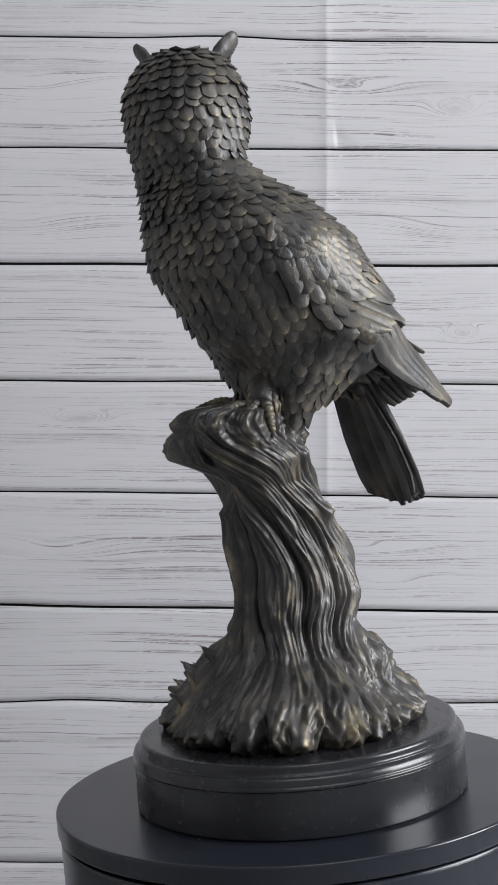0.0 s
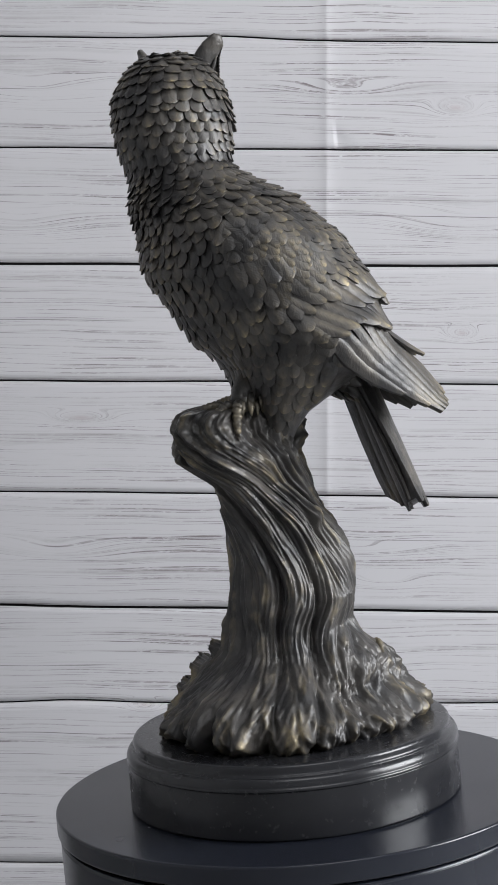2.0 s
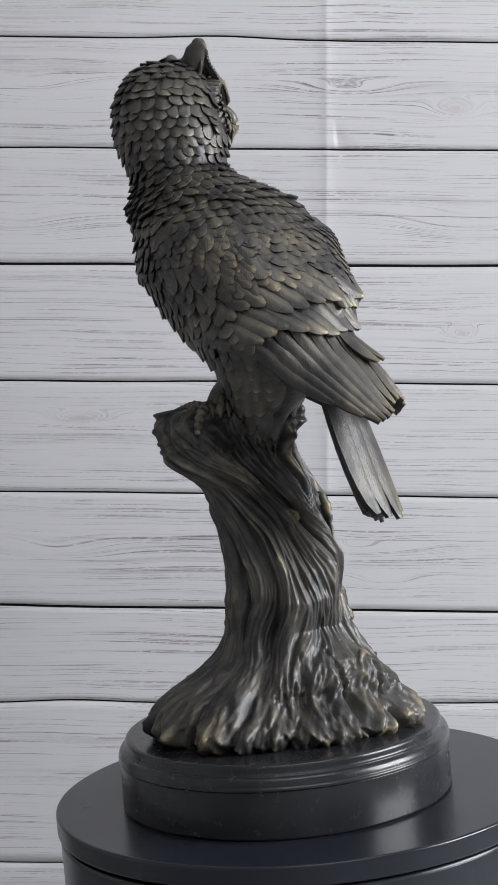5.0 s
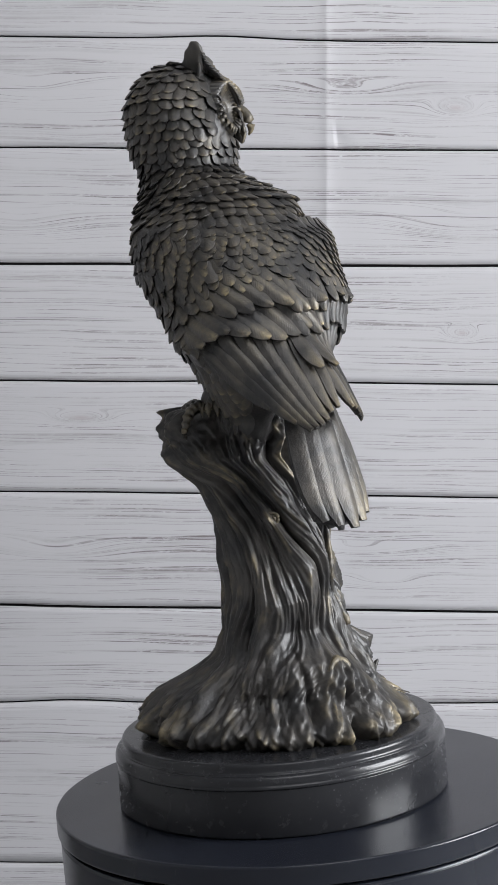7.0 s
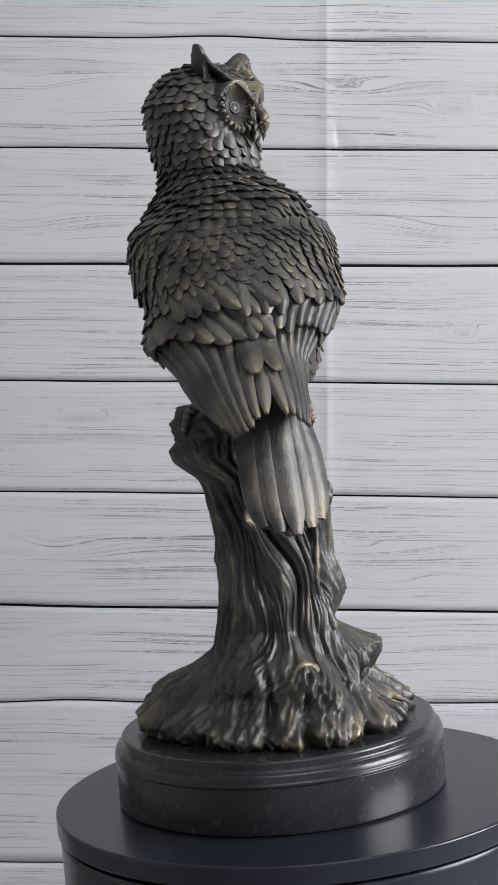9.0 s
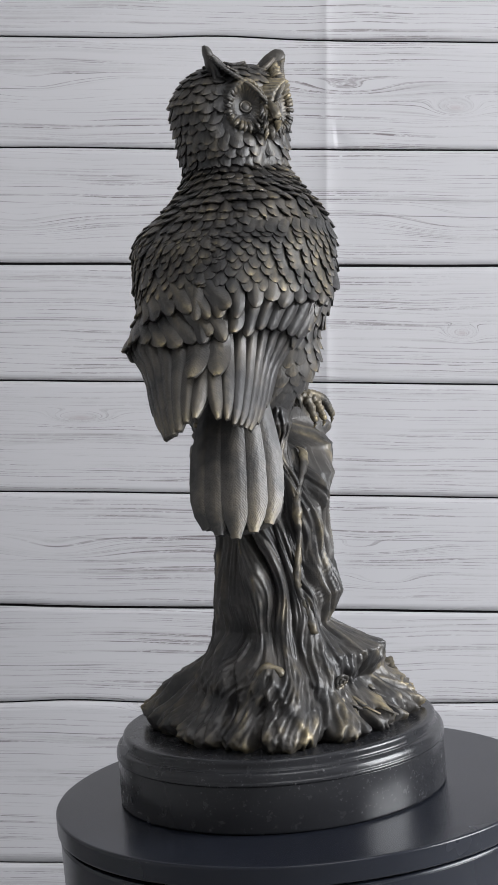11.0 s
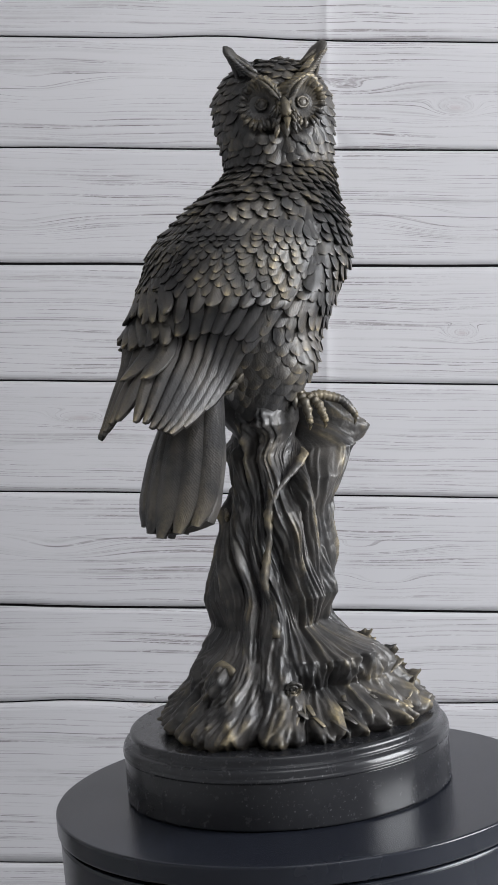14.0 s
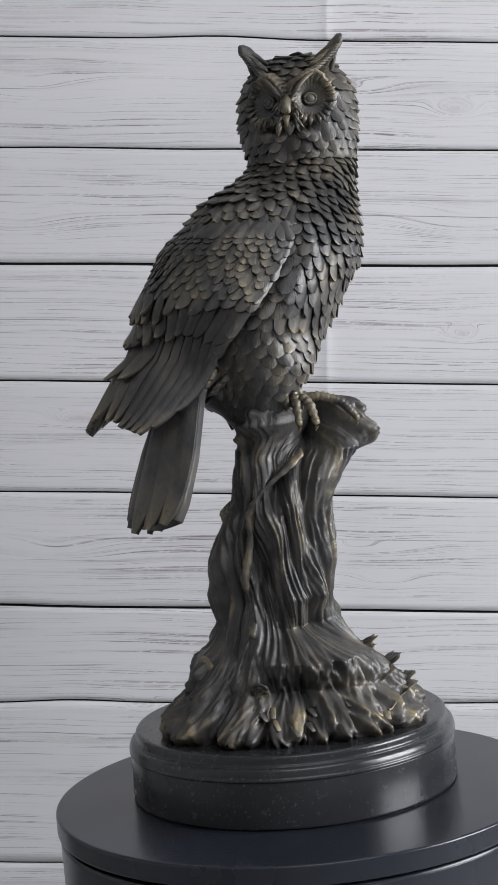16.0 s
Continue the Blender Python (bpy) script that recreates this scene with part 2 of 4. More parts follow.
def build_backdrop():
    back = new("backdrop")
    back.location = (0, 0, 0)
    tagged(back, "hanging backdrop printed with whitewashed wooden boards and a fold", "backdrop", kind="structure")
    xs = np.concatenate([np.linspace(-0.75, -0.02, 74), np.linspace(-0.018, 0.14, 90), np.linspace(0.148, 0.75, 62)])
    half = 0.00105
    for i in range(len(JOINTS) - 1):
        rows, n = 18, len(xs)
        v, f = [], []
        for layer in (0.0, 0.0025):
            for j in range(rows + 1):
                w = j / rows
                for x in xs:
                    a, b = joint_z(i, x) - half * (1.25 if i in (4, 7) else 0.8), joint_z(i + 1, x) + half * (1.25 if i + 1 in (4, 7) else 0.8)
                    z = a + (b - a) * w
                    v.append((x, sheet_y(x, z) + layer, z))
        size = (rows + 1) * n
        for j in range(rows):
            for k in range(n - 1):
                q = j * n + k
                f.append((q, q + n, q + n + 1, q + 1))
                f.append((size + q, size + q + 1, size + q + n + 1, size + q + n))
        for k in range(n - 1):
            for q in (k, rows * n + k):
                f.append((q, q + 1, size + q + 1, size + q) if q == k else (q, size + q, size + q + 1, q + 1))
        mesh_object("plank", v, f, BOARD, back)
    v, f = [], []
    xs2 = np.linspace(-0.75, 0.75, 60)
    zs = np.linspace(-0.30, 0.80, 40)
    for x in xs2:
        for z in zs:
            v.append((x, sheet_y(x, z - 0.095 * x) + 0.0036, z - 0.095 * x))
    for i in range(59):
        for j in range(39):
            q = i * 40 + j
            f.append((q, q + 1, q + 41, q + 40))
    ob = mesh_object("backing_sheet", v, f, GAP, back)
    tagged(ob, "dark sheet showing in the joints")


# ---------------- pedestal, disc, plinth ----------------
def turned_profile(profile, segs=160):
    """A solid turned round z from (radius, height) pairs, closed at both ends."""
    bm = bmesh.new()
    rings = []
    held = [profile[0]]
    for (r0, z0), (r1, z1) in zip(profile, profile[1:]):
        d = math.hypot(r1 - r0, z1 - z0)
        if d > 0.004:                      # rings close to both ends keep long flat runs flat
            held += [(r0 + (r1 - r0) * k, z0 + (z1 - z0) * k) for k in (0.0005 / d, 1 - 0.0005 / d)]
        held.append((r1, z1))
    for r, z in held:
        rings.append([bm.verts.new((r * math.cos(2 * math.pi * k / segs), r * math.sin(2 * math.pi * k / segs), z)) for k in range(segs)])
    for a, b in zip(rings, rings[1:]):
        for k in range(segs):
            f = bm.faces.new((a[k], a[(k + 1) % segs], b[(k + 1) % segs], b[k]))
            f.smooth = True
    bm.faces.new(rings[0][::-1])
    bm.faces.new(rings[-1])
    return bm


def rounded(r0, z0, r1, z1, n=4, bulge=1):
    """Quarter-round points from (r0, z0) to (r1, z1)."""
    out = []
    for i in range(n + 1):
        a = math.pi / 2 * i / n
        if bulge > 0:
            out.append((r1 + (r0 - r1) * math.cos(a), z0 + (z1 - z0) * math.sin(a)))
        else:
            out.append((r0 + (r1 - r0) * math.sin(a), z1 + (z0 - z1) * math.cos(a)))
    return out


def build_supports():
    drum = new("display_pedestal")
    drum.location = (0, 0, FLOOR)
    tagged(drum, "black lacquered round pedestal drum carrying a turning disc", "pedestal")
    h = DISC_TOP - FLOOR
    part("drum", turned_profile([(0.138, 0.0), *rounded(0.1435, 0.002, 0.1450, 0.006), (0.1450, h - 0.0155), *rounded(0.1450, h - 0.0155, 0.1435, h - 0.0138)]), LACQUER, drum)
    # near-black ring that paints the shade of the gap below the disc
    part("gap_shade_ring", turned_profile([(0.1405, h - 0.0140), (0.1405, h - 0.0118)]), GAP, drum, "near-black ring in the gap under the disc, shade put into its colour")
    disc = part("turntable_disc", turned_profile([(0.1448, -0.0122), *rounded(0.1448, -0.0122, 0.1465, -0.0108, 3, -1), *rounded(0.1465, -0.0014, 0.1451, 0.0), (0.10, 0.0), (0.04, 0.0)]), LACQUER)
    tagged(disc, "black lacquered turntable disc with dust and scratches", "turntable")
    stone = part("marble_plinth", turned_profile([(0.0965, 0.0), *rounded(0.0965, 0.0, 0.0982, 0.0015, 3, -1), (0.0978, 0.0270), *rounded(0.0978, 0.0270, 0.0986, 0.0278, 3, -1), (0.0986, 0.0292), *rounded(0.0986, 0.0292, 0.0956, 0.0346, 8),
                 (0.0951, 0.0350), *rounded(0.0951, 0.0353, 0.0940, 0.0370, 4, -1), *rounded(0.0940, 0.0386, 0.0916, 0.0410, 6), (0.07, 0.0410), (0.03, 0.0410)]), STONE)
    tagged(stone, "polished black marble round plinth with a moulded rim", "plinth")
    return disc, stone


# ---------------- the owl statue: one cast ----------------
class Cast:
    """Collects the pieces of the cast: points, faces, rubbed wear and the feathers' own length and width."""

    def __init__(self):
        self.v, self.f, self.w, self.uv, self.n = [], [], [], [], 0

    def add(self, verts, faces, worn=None, uv=None):
        verts = np.asarray(verts, float)
        k = len(verts)
        self.v.append(verts)
        self.f += [tuple(i + self.n for i in q) for q in faces]
        self.w.append(np.zeros(k) if worn is None else np.asarray(worn, float))
        self.uv.append(np.zeros((k, 2)) if uv is None else np.asarray(uv, float))
        self.n += k

    def grid(self, P, worn=None, uv=None, wrap=False, flip=False):
        """P: rows x columns x 3."""
        r, c = P.shape[:2]
        faces = []
        for i in range(r - 1):
            for j in range(c if wrap else c - 1):
                q = (i * c + j, i * c + (j + 1) % c, (i + 1) * c + (j + 1) % c, (i + 1) * c + j)
                faces.append(q[::-1] if flip else q)
        self.add(P.reshape(-1, 3), faces, None if worn is None else np.asarray(worn).ravel(), None if uv is None else np.asarray(uv).reshape(-1, 2))

    def take(self, other):
        """Adds all the pieces of another cast."""
        self.f += [tuple(i + self.n for i in q) for q in other.f]
        self.v, self.w, self.uv, self.n = self.v + other.v, self.w + other.w, self.uv + other.uv, self.n + other.n

    def make(self, name, mat):
        me = bpy.data.meshes.new(name)
        me.from_pydata(np.concatenate(self.v).tolist(), [], self.f)
        at = me.attributes.new("worn", "FLOAT", "POINT")
        at.data.foreach_set("value", np.clip(np.concatenate(self.w), 0, 1).astype(np.float32))
        uv = np.concatenate(self.uv)
        layer = me.uv_layers.new(name="feather")
        idx = np.empty(len(me.loops), np.int32)
        me.loops.foreach_get("vertex_index", idx)
        layer.data.foreach_set("uv", uv[idx].astype(np.float32).ravel())
        me.materials.append(mat)
        me.shade_smooth()
        me.update()
        return new(name, me)


def unit(a):
    return a / (np.linalg.norm(a, axis=-1, keepdims=True) + 1e-12)


def smooth_rows(rows, n=240, passes=8):
    """Rows of (height, values...) resampled evenly in height and smoothed."""
    rows = np.array(rows, float)
    z = np.linspace(rows[0, 0], rows[-1, 0], n)
    t = np.stack([np.interp(z, rows[:, 0], rows[:, k]) for k in range(1, rows.shape[1])], -1)
    for _ in range(passes):
        t[1:-1] = 0.25 * t[:-2] + 0.5 * t[1:-1] + 0.25 * t[2:]
    return z, t


# height, centre x and y, half-widths along x and y
BODY = [(0.33, -0.01, -0.004, 0.012, 0.012), (0.345, -0.01, -0.01, 0.018, 0.018), (0.356, -0.008, -0.015, 0.028, 0.030), (0.368, -0.006, -0.020, 0.039, 0.045),
        (0.38, -0.006, -0.021, 0.046, 0.052), (0.393, -0.007, -0.018, 0.052, 0.056), (0.405, -0.009, -0.013, 0.0555, 0.06), (0.418, -0.0106, -0.008, 0.058, 0.0625),
        (0.43, -0.013, -0.003, 0.0587, 0.063), (0.443, -0.015, 0.0008, 0.0576, 0.0615), (0.455, -0.0176, 0.0068, 0.0545, 0.0555), (0.468, -0.0197, 0.0152, 0.045, 0.048),
        (0.48, -0.024, 0.0245, 0.0362, 0.04), (0.491, -0.0299, 0.0312, 0.0305, 0.0345), (0.505, -0.0324, 0.0331, 0.0325, 0.0352), (0.518, -0.0328, 0.0335, 0.0333, 0.0355),
        (0.53, -0.0325, 0.0334, 0.0326, 0.0345), (0.5385, -0.032, 0.0332, 0.03, 0.0313), (0.5455, -0.0315, 0.033, 0.0255, 0.0265), (0.551, -0.031, 0.033, 0.019, 0.0195),
        (0.5545, -0.0308, 0.033, 0.011, 0.011), (0.5557, -0.0308, 0.033, 0.0015, 0.0015)]
BZ, BT = smooth_rows(BODY, 420, 5)
FACE = radians(-14.0)            # the head looks over the right shoulder


def body_at(phi, z):
    phi, z = np.asarray(phi, float), np.asarray(z, float)
    c = [np.interp(z, BZ, BT[:, k]) for k in range(4)]
    dx, dy = c[2] * np.cos(phi), c[3] * np.sin(phi)
    # the face is pressed flat
    fx, fy = math.cos(FACE), math.sin(FACE)
    fw = dx * fx + dy * fy
    flat = np.clip((z - 0.500) / 0.010, 0, 1) * np.clip((0.549 - z) / 0.012, 0, 1)
    limit = 0.0275 + 0.017 * (1 - flat)
    cut = 0.5 * (fw + limit - np.sqrt((fw - limit) ** 2 + 4e-6)) - fw
    return np.stack([c[0] + dx + cut * fx, c[1] + dy + cut * fy, z + 0 * phi], -1)


RAD = np.sqrt(BT[:, 2] * BT[:, 3])
BQ = np.concatenate([[0], np.cumsum(np.hypot(np.diff(BZ), np.diff(RAD)))])      # length along the outline, from the legs to the crown
QTOP = BQ[-1]


def body_q(phi, q):
    """The body by azimuth and by length along its outline."""
    return body_at(phi, np.interp(q, BQ, BZ))


FWD = radians(105.0)            # the breast
ORIGIN = np.array([-0.0100, -0.008, 0.0])
RIGHT = np.array([math.cos(FWD - math.pi / 2), math.sin(FWD - math.pi / 2), 0.0])
BACK = -np.array([math.cos(FWD), math.sin(FWD), 0.0])


def owl(r, b, z):
    """A point by its distance to the right and to the back of the owl's middle."""
    return ORIGIN + r * RIGHT + b * BACK + np.array([0, 0, z])


def normals_of(S, a, b, e=1e-3, eb=1e-3):
    return unit(np.cross(S(a + e, b) - S(a - e, b), S(a, b + eb) - S(a, b - eb)))


FROWS, FCOLS = 9, 5
ALONG = np.array([0, 0.2, 0.4, 0.56, 0.7, 0.82, 0.91, 0.97, 1.0])


def feather(cast, S, a0, b0, a1, b1, width, lift0, lift1, ea=1e-3, eb=1e-3, sign=1.0, worn=1.0, pointed=0.35, thick=0.0009, ridge=0.0004, cup=0.10, roll=0.0):
    """One feather laid on the surface S from (a0, b0) to (a1, b1); its free end stands off by lift1."""
    t = ALONG
    a, b = a0 + (a1 - a0) * t, b0 + (b1 - b0) * t
    C = S(a, b)
    N = normals_of(S, a, b, ea, eb) * sign
    D = np.gradient(C, axis=0)
    length = np.linalg.norm(np.diff(C, axis=0), axis=1).sum()
    D = unit(D)
    X = unit(np.cross(D, N))
    N = unit(np.cross(X, D))
    if roll:
        X, N = X * math.cos(roll) + N * math.sin(roll), N * math.cos(roll) - X * math.sin(roll)
    # half-width along the length: narrow root, full middle, rounded end
    prof = np.where(t < 0.6, 0.74 + 0.26 * np.sin(t / 0.6 * math.pi / 2), np.clip(1 - ((t - 0.6) / 0.4) ** 2.3, 0, 1) ** 0.5 * (1 - pointed * 0.3) + pointed * 0.3 * (1 - (t - 0.6) / 0.4))
    prof[-1] = 0.30 - 0.2 * pointed
    u = np.linspace(-1, 1, FCOLS)
    lift = lift0 + (lift1 - lift0) * t ** 1.4
    P = C[:, None, :] + X[:, None, :] * (u[None, :, None] * (prof * width)[:, None, None])
    h = lift[:, None] - cup * width * (u ** 2)[None, :] * prof[:, None] + ridge * (np.abs(u) < 0.1)[None, :] * (1 - 0.5 * t[:, None])
    P = P + N[:, None, :] * h[..., None]
    w = worn * (0.04 + 0.90 * np.clip((t[:, None] - 0.74) / 0.26, 0, 1) ** 2) * np.ones_like(h) + worn * 0.2 * (np.abs(u) < 0.1)[None, :]
    # less rub along the sides, which also paints shade into the grooves between feathers
    w[:, 0] *= 0.25
    w[:-1, -1] *= 0.25
    uv = np.stack([np.broadcast_to(u[None, :] * width, h.shape), np.broadcast_to(t[:, None] * length, h.shape)], -1)
    low = P - N[:, None, :] * thick
    # loop round the free edge, which gives the feather its thickness
    loop = [(i, 0) for i in range(FROWS)] + [(FROWS - 1, j) for j in range(1, FCOLS)] + [(i, FCOLS - 1) for i in range(FROWS - 2, -1, -1)]
    top = P.reshape(-1, 3)
    k = len(top)
    rim = np.array([P[i, j] for i, j in loop])
    under = np.array([low[i, j] for i, j in loop])
    faces = []
    for i in range(FROWS - 1):
        for j in range(FCOLS - 1):
            q = i * FCOLS + j
            faces.append((q, q + 1, q + FCOLS + 1, q + FCOLS))
    m = len(loop)
    for i in range(m - 1):
        faces.append((k + i, k + m + i, k + m + i + 1, k + i + 1))
    # underside
    for i in range(FROWS - 1):
        faces.append((k + m + i, k + 2 * m - 1 - i, k + 2 * m - 2 - i, k + m + i + 1))
    ru = np.array([uv[i, j] for i, j in loop])
    rw = np.array([w[i, j] for i, j in loop])
    cast.add(np.concatenate([top, rim, under]), faces, np.concatenate([w.ravel(), rw, rw * 0.0]), np.concatenate([uv.reshape(-1, 2), ru, ru * 0]))


def tube(cast, pts, radii, segs=10, worn=0.3, rough=0.0, seed=0.0, squash=1.0, up=(0, 0, 1)):
    """A tapered round limb along pts, closed at both ends."""
    pts, radii = np.array(pts, float), np.array(radii, float)
    D = unit(np.gradient(pts, axis=0))
    X = unit(np.cross(D, np.array(up, float) + 1e-4))
    Y = np.cross(X, D)
    a = np.linspace(0, 2 * math.pi, segs, endpoint=False)
    ring = np.cos(a)[None, :, None] * X[:, None] + squash * np.sin(a)[None, :, None] * Y[:, None]
    r = radii[:, None] * (1 + rough * np.sin(3 * a + seed)[None, :] * np.cos(np.arange(len(pts)) * 1.7 + seed)[:, None])
    P = pts[:, None] + ring * r[..., None]
    P = np.concatenate([np.repeat(pts[:1, None], segs, 1), P, np.repeat(pts[-1:, None], segs, 1)], 0)
    cast.grid(P, np.full(P.shape[:2], worn), None, True)


def path(points, n):
    """A smooth path of n points through the given ones."""
    p = np.array(points, float)
    s = np.linspace(0, len(p) - 1, n)
    q = np.stack([np.interp(s, np.arange(len(p)), p[:, k]) for k in range(p.shape[1])], -1)
    for _ in range(max(2, n // len(p))):
        q[1:-1] = 0.25 * q[:-2] + 0.5 * q[1:-1] + 0.25 * q[2:]
    return q


def vnoise(x, y, z):
    return np.array([noise.noise((float(a), float(b), float(c))) for a, b, c in zip(np.ravel(x), np.ravel(y), np.ravel(z))]).reshape(np.shape(x))


# trunk: height, centre x and y, half-widths along and across, turn of the section
TRUNK = [(0.16, -0.006, -0.001, 0.077, 0.079, 0), (0.17, -0.0066, -0.0014, 0.075, 0.077, 0), (0.183, -0.0053, -0.001, 0.065, 0.064, 0), (0.195, -0.0025, -0.003, 0.0545, 0.056, 0),
         (0.208, -0.0016, -0.005, 0.044, 0.045, 0), (0.22, -0.0026, -0.0059, 0.0385, 0.04, 5), (0.233, -0.0026, -0.0069, 0.0367, 0.0386, 5), (0.245, -0.002, -0.0065, 0.0352, 0.0385, 8),
         (0.258, -0.0019, -0.0053, 0.0335, 0.0385, 10), (0.27, -0.0027, -0.003, 0.033, 0.0362, 10), (0.283, -0.0038, -0.0002, 0.0345, 0.033, 15), (0.295, -0.0058, 0.004, 0.0375, 0.0305, 18),
         (0.308, -0.0098, 0.0089, 0.04, 0.0312, 16), (0.32, -0.0148, 0.0138, 0.044, 0.0336, 14), (0.333, -0.0115, 0.0235, 0.0450, 0.0365, 14), (0.341, -0.0110, 0.0245, 0.0450, 0.0370, 14),
         (0.3475, -0.0110, 0.0230, 0.0430, 0.0350, 14), (0.3520, -0.0135, 0.0200, 0.0390, 0.0285, 14), (0.3535, -0.0155, 0.015, 0.01, 0.008, 4)]


def build_trunk(cast):
    nz, na = 250, 420
    z, T = smooth_rows(TRUNK, nz, 4)
    a = np.linspace(0, 2 * math.pi, na, endpoint=False)
    A, Z = np.meshgrid(a, z)
    psi = np.radians(T[:, 4])[:, None]
    hgt = np.clip((Z - 0.16) / 0.19, 0, 1)
    # strands that wind up the trunk: rounded ropes parted by sharp grooves
    W = A + 1.15 * np.clip((Z - 0.235) / 0.11, 0, 1) ** 1.3 + 0.14 * np.sin(Z * 46 + 1.0 + A) + 0.05 * np.sin(Z * 105 + 3 * A)
    W = W + 0.20 * vnoise(np.cos(A) * 1.5 + 9, np.sin(A) * 1.5, Z * 20)
    n1 = vnoise(np.cos(W) * 1.6, np.sin(W) * 1.6, Z * 7)
    n3 = vnoise(np.cos(W) * 9 + 3, np.sin(W) * 9, Z * 20)
    n4 = vnoise(np.cos(W) * 30 + 3, np.sin(W) * 30, Z * 50)
    X0, Y0 = 0.045 * np.cos(A), 0.045 * np.sin(A)
    n5 = vnoise(X0 * 260, Y0 * 260, Z * 150)
    rope = np.abs(np.sin(5.5 * W + 1.9 * vnoise(np.cos(W) * 1.7 + 4, np.sin(W) * 1.7, Z * 10)))
    strands = rope ** 0.62
    vary = 0.55 + 0.9 * np.clip(0.5 + vnoise(np.cos(W) * 1.9 + 30, np.sin(W) * 1.9, Z * 15), 0, 1)
    split = np.abs(np.sin(13.0 * W + 2.6 * vnoise(np.cos(W) * 3 + 14, np.sin(W) * 3, Z * 17)))
    fine = split ** 0.7
    fork = np.clip(0.5 + 1.6 * vnoise(np.cos(W) * 2.3 + 50, np.sin(W) * 2.3, Z * 26), 0, 1)
    # roots: long rounded toes parted by deep clefts that close upwards
    foot = np.clip((0.218 - Z) / 0.045, 0, 1) ** 1.1
    k = A * 7.5 + 2.4 * vnoise(np.cos(A) * 1.6, np.sin(A) * 1.6, Z * 5) + 0.7 * np.sin(Z * 60)
    lobes = np.abs(np.sin(k))
    reach = vnoise(np.cos(A) * 3.1 + 70, np.sin(A) * 3.1, 0 * Z)
    furrow = np.abs(np.sin(2.0 * k + 1.2 * vnoise(np.cos(A) * 4, np.sin(A) * 4, Z * 30)))
    bark = 1 - 2.2 * np.abs(vnoise(np.cos(W) * 13 + 8, np.sin(W) * 13, Z * 30))
    n6 = 0.5 - 2.0 * np.abs(vnoise(np.cos(A + 6 * Z) * 8 + 20, np.sin(A + 6 * Z) * 8, Z * 42))
    n7 = 0.5 - 2.0 * np.abs(vnoise(np.cos(A - 4 * Z) * 19 + 20, np.sin(A - 4 * Z) * 19, Z * 80))
    disp = 0.0055 * n1 + (1 - 0.75 * foot) * (0.0070 * vary * (strands - 0.72) + 0.0030 * fork * (fine - 0.7)) + 0.0016 * bark + 0.0013 * n4 + 0.0006 * n5 - 0.0012
    disp = disp + foot * (0.0085 * (lobes ** 0.5 - 0.75) + 0.0034 * (furrow ** 0.6 - 0.7) + 0.0045 * reach + 0.0048 * n6 + 0.0030 * n7 + 0.0012 * bark)
    # toes roll under at the very bottom
    under = np.clip((0.1685 - Z) / 0.0085, 0, 1)
    disp = disp - 0.007 * under ** 2
    # rough upper end
    ragged = np.clip((Z - 0.318) / 0.012, 0, 1)
    disp = disp + ragged * (0.0035 * vnoise(np.cos(A) * 4, np.sin(A) * 4, Z * 90) + 0.0022 * vnoise(np.cos(A) * 12, np.sin(A) * 12, Z * 220))
    # ground that slopes away in broken bark on the breast's side
    band = np.exp(-((np.mod(A - radians(79) + math.pi, 2 * math.pi) - math.pi) / radians(36)) ** 4)
    flare = np.interp(Z, [0.16, 0.170, 0.183, 0.195, 0.208, 0.220, 0.228], [0.0, 0.002, 0.006, 0.007, 0.005, 0.002, 0.0])
    shelf = np.mod(Z * 95 + 1.3 * vnoise(np.cos(A) * 5, np.sin(A) * 5, 0 * Z), 1.0)
    disp = disp * (1 - 0.35 * band * foot) + band * (flare + 0.0018 * (shelf - 0.5) * foot)
    # knot and bulges by azimuth and height
    for az, zz, ra, rz, h in BULGES:
        d = ((np.mod(A - radians(az) + math.pi, 2 * math.pi) - math.pi) / ra) ** 2 + ((Z - zz) / rz) ** 2
        disp = disp + h * np.exp(-d)
    ca, sa = np.cos(A - psi), np.sin(A - psi)
    r = 1 / np.sqrt((ca / T[:, 2][:, None]) ** 2 + (sa / T[:, 3][:, None]) ** 2)
    r = r + disp - 0.0015
    r = np.maximum(r, 0.004)
    X = T[:, 0][:, None] + r * np.cos(A)
    Y = T[:, 1][:, None] + r * np.sin(A)
    P = np.stack([X, Y, Z], -1)
    rise = (1 - foot) * strands * (0.6 + 0.4 * fine) + foot * (0.55 + 0.55 * n6 + 0.35 * n7 + 0.2 * lobes)
    worn = np.clip(3.0 * (rise - 0.70), 0, 1) * np.clip(0.5 + 0.5 * bark, 0, 1) * np.clip(0.30 + 1.5 * n3 + 1.2 * n5, 0, 1)
    top = np.array([[T[-1, 0], T[-1, 1], z[-1] + 0.0005]])
    P = np.concatenate([np.repeat(np.array([[[T[0, 0], T[0, 1], 0.160]]]), na, 1), P, np.repeat(top[None], na, 1)], 0)
    worn = np.concatenate([worn[:1], worn, worn[-1:]], 0)
    cast.grid(P, worn, None, True)


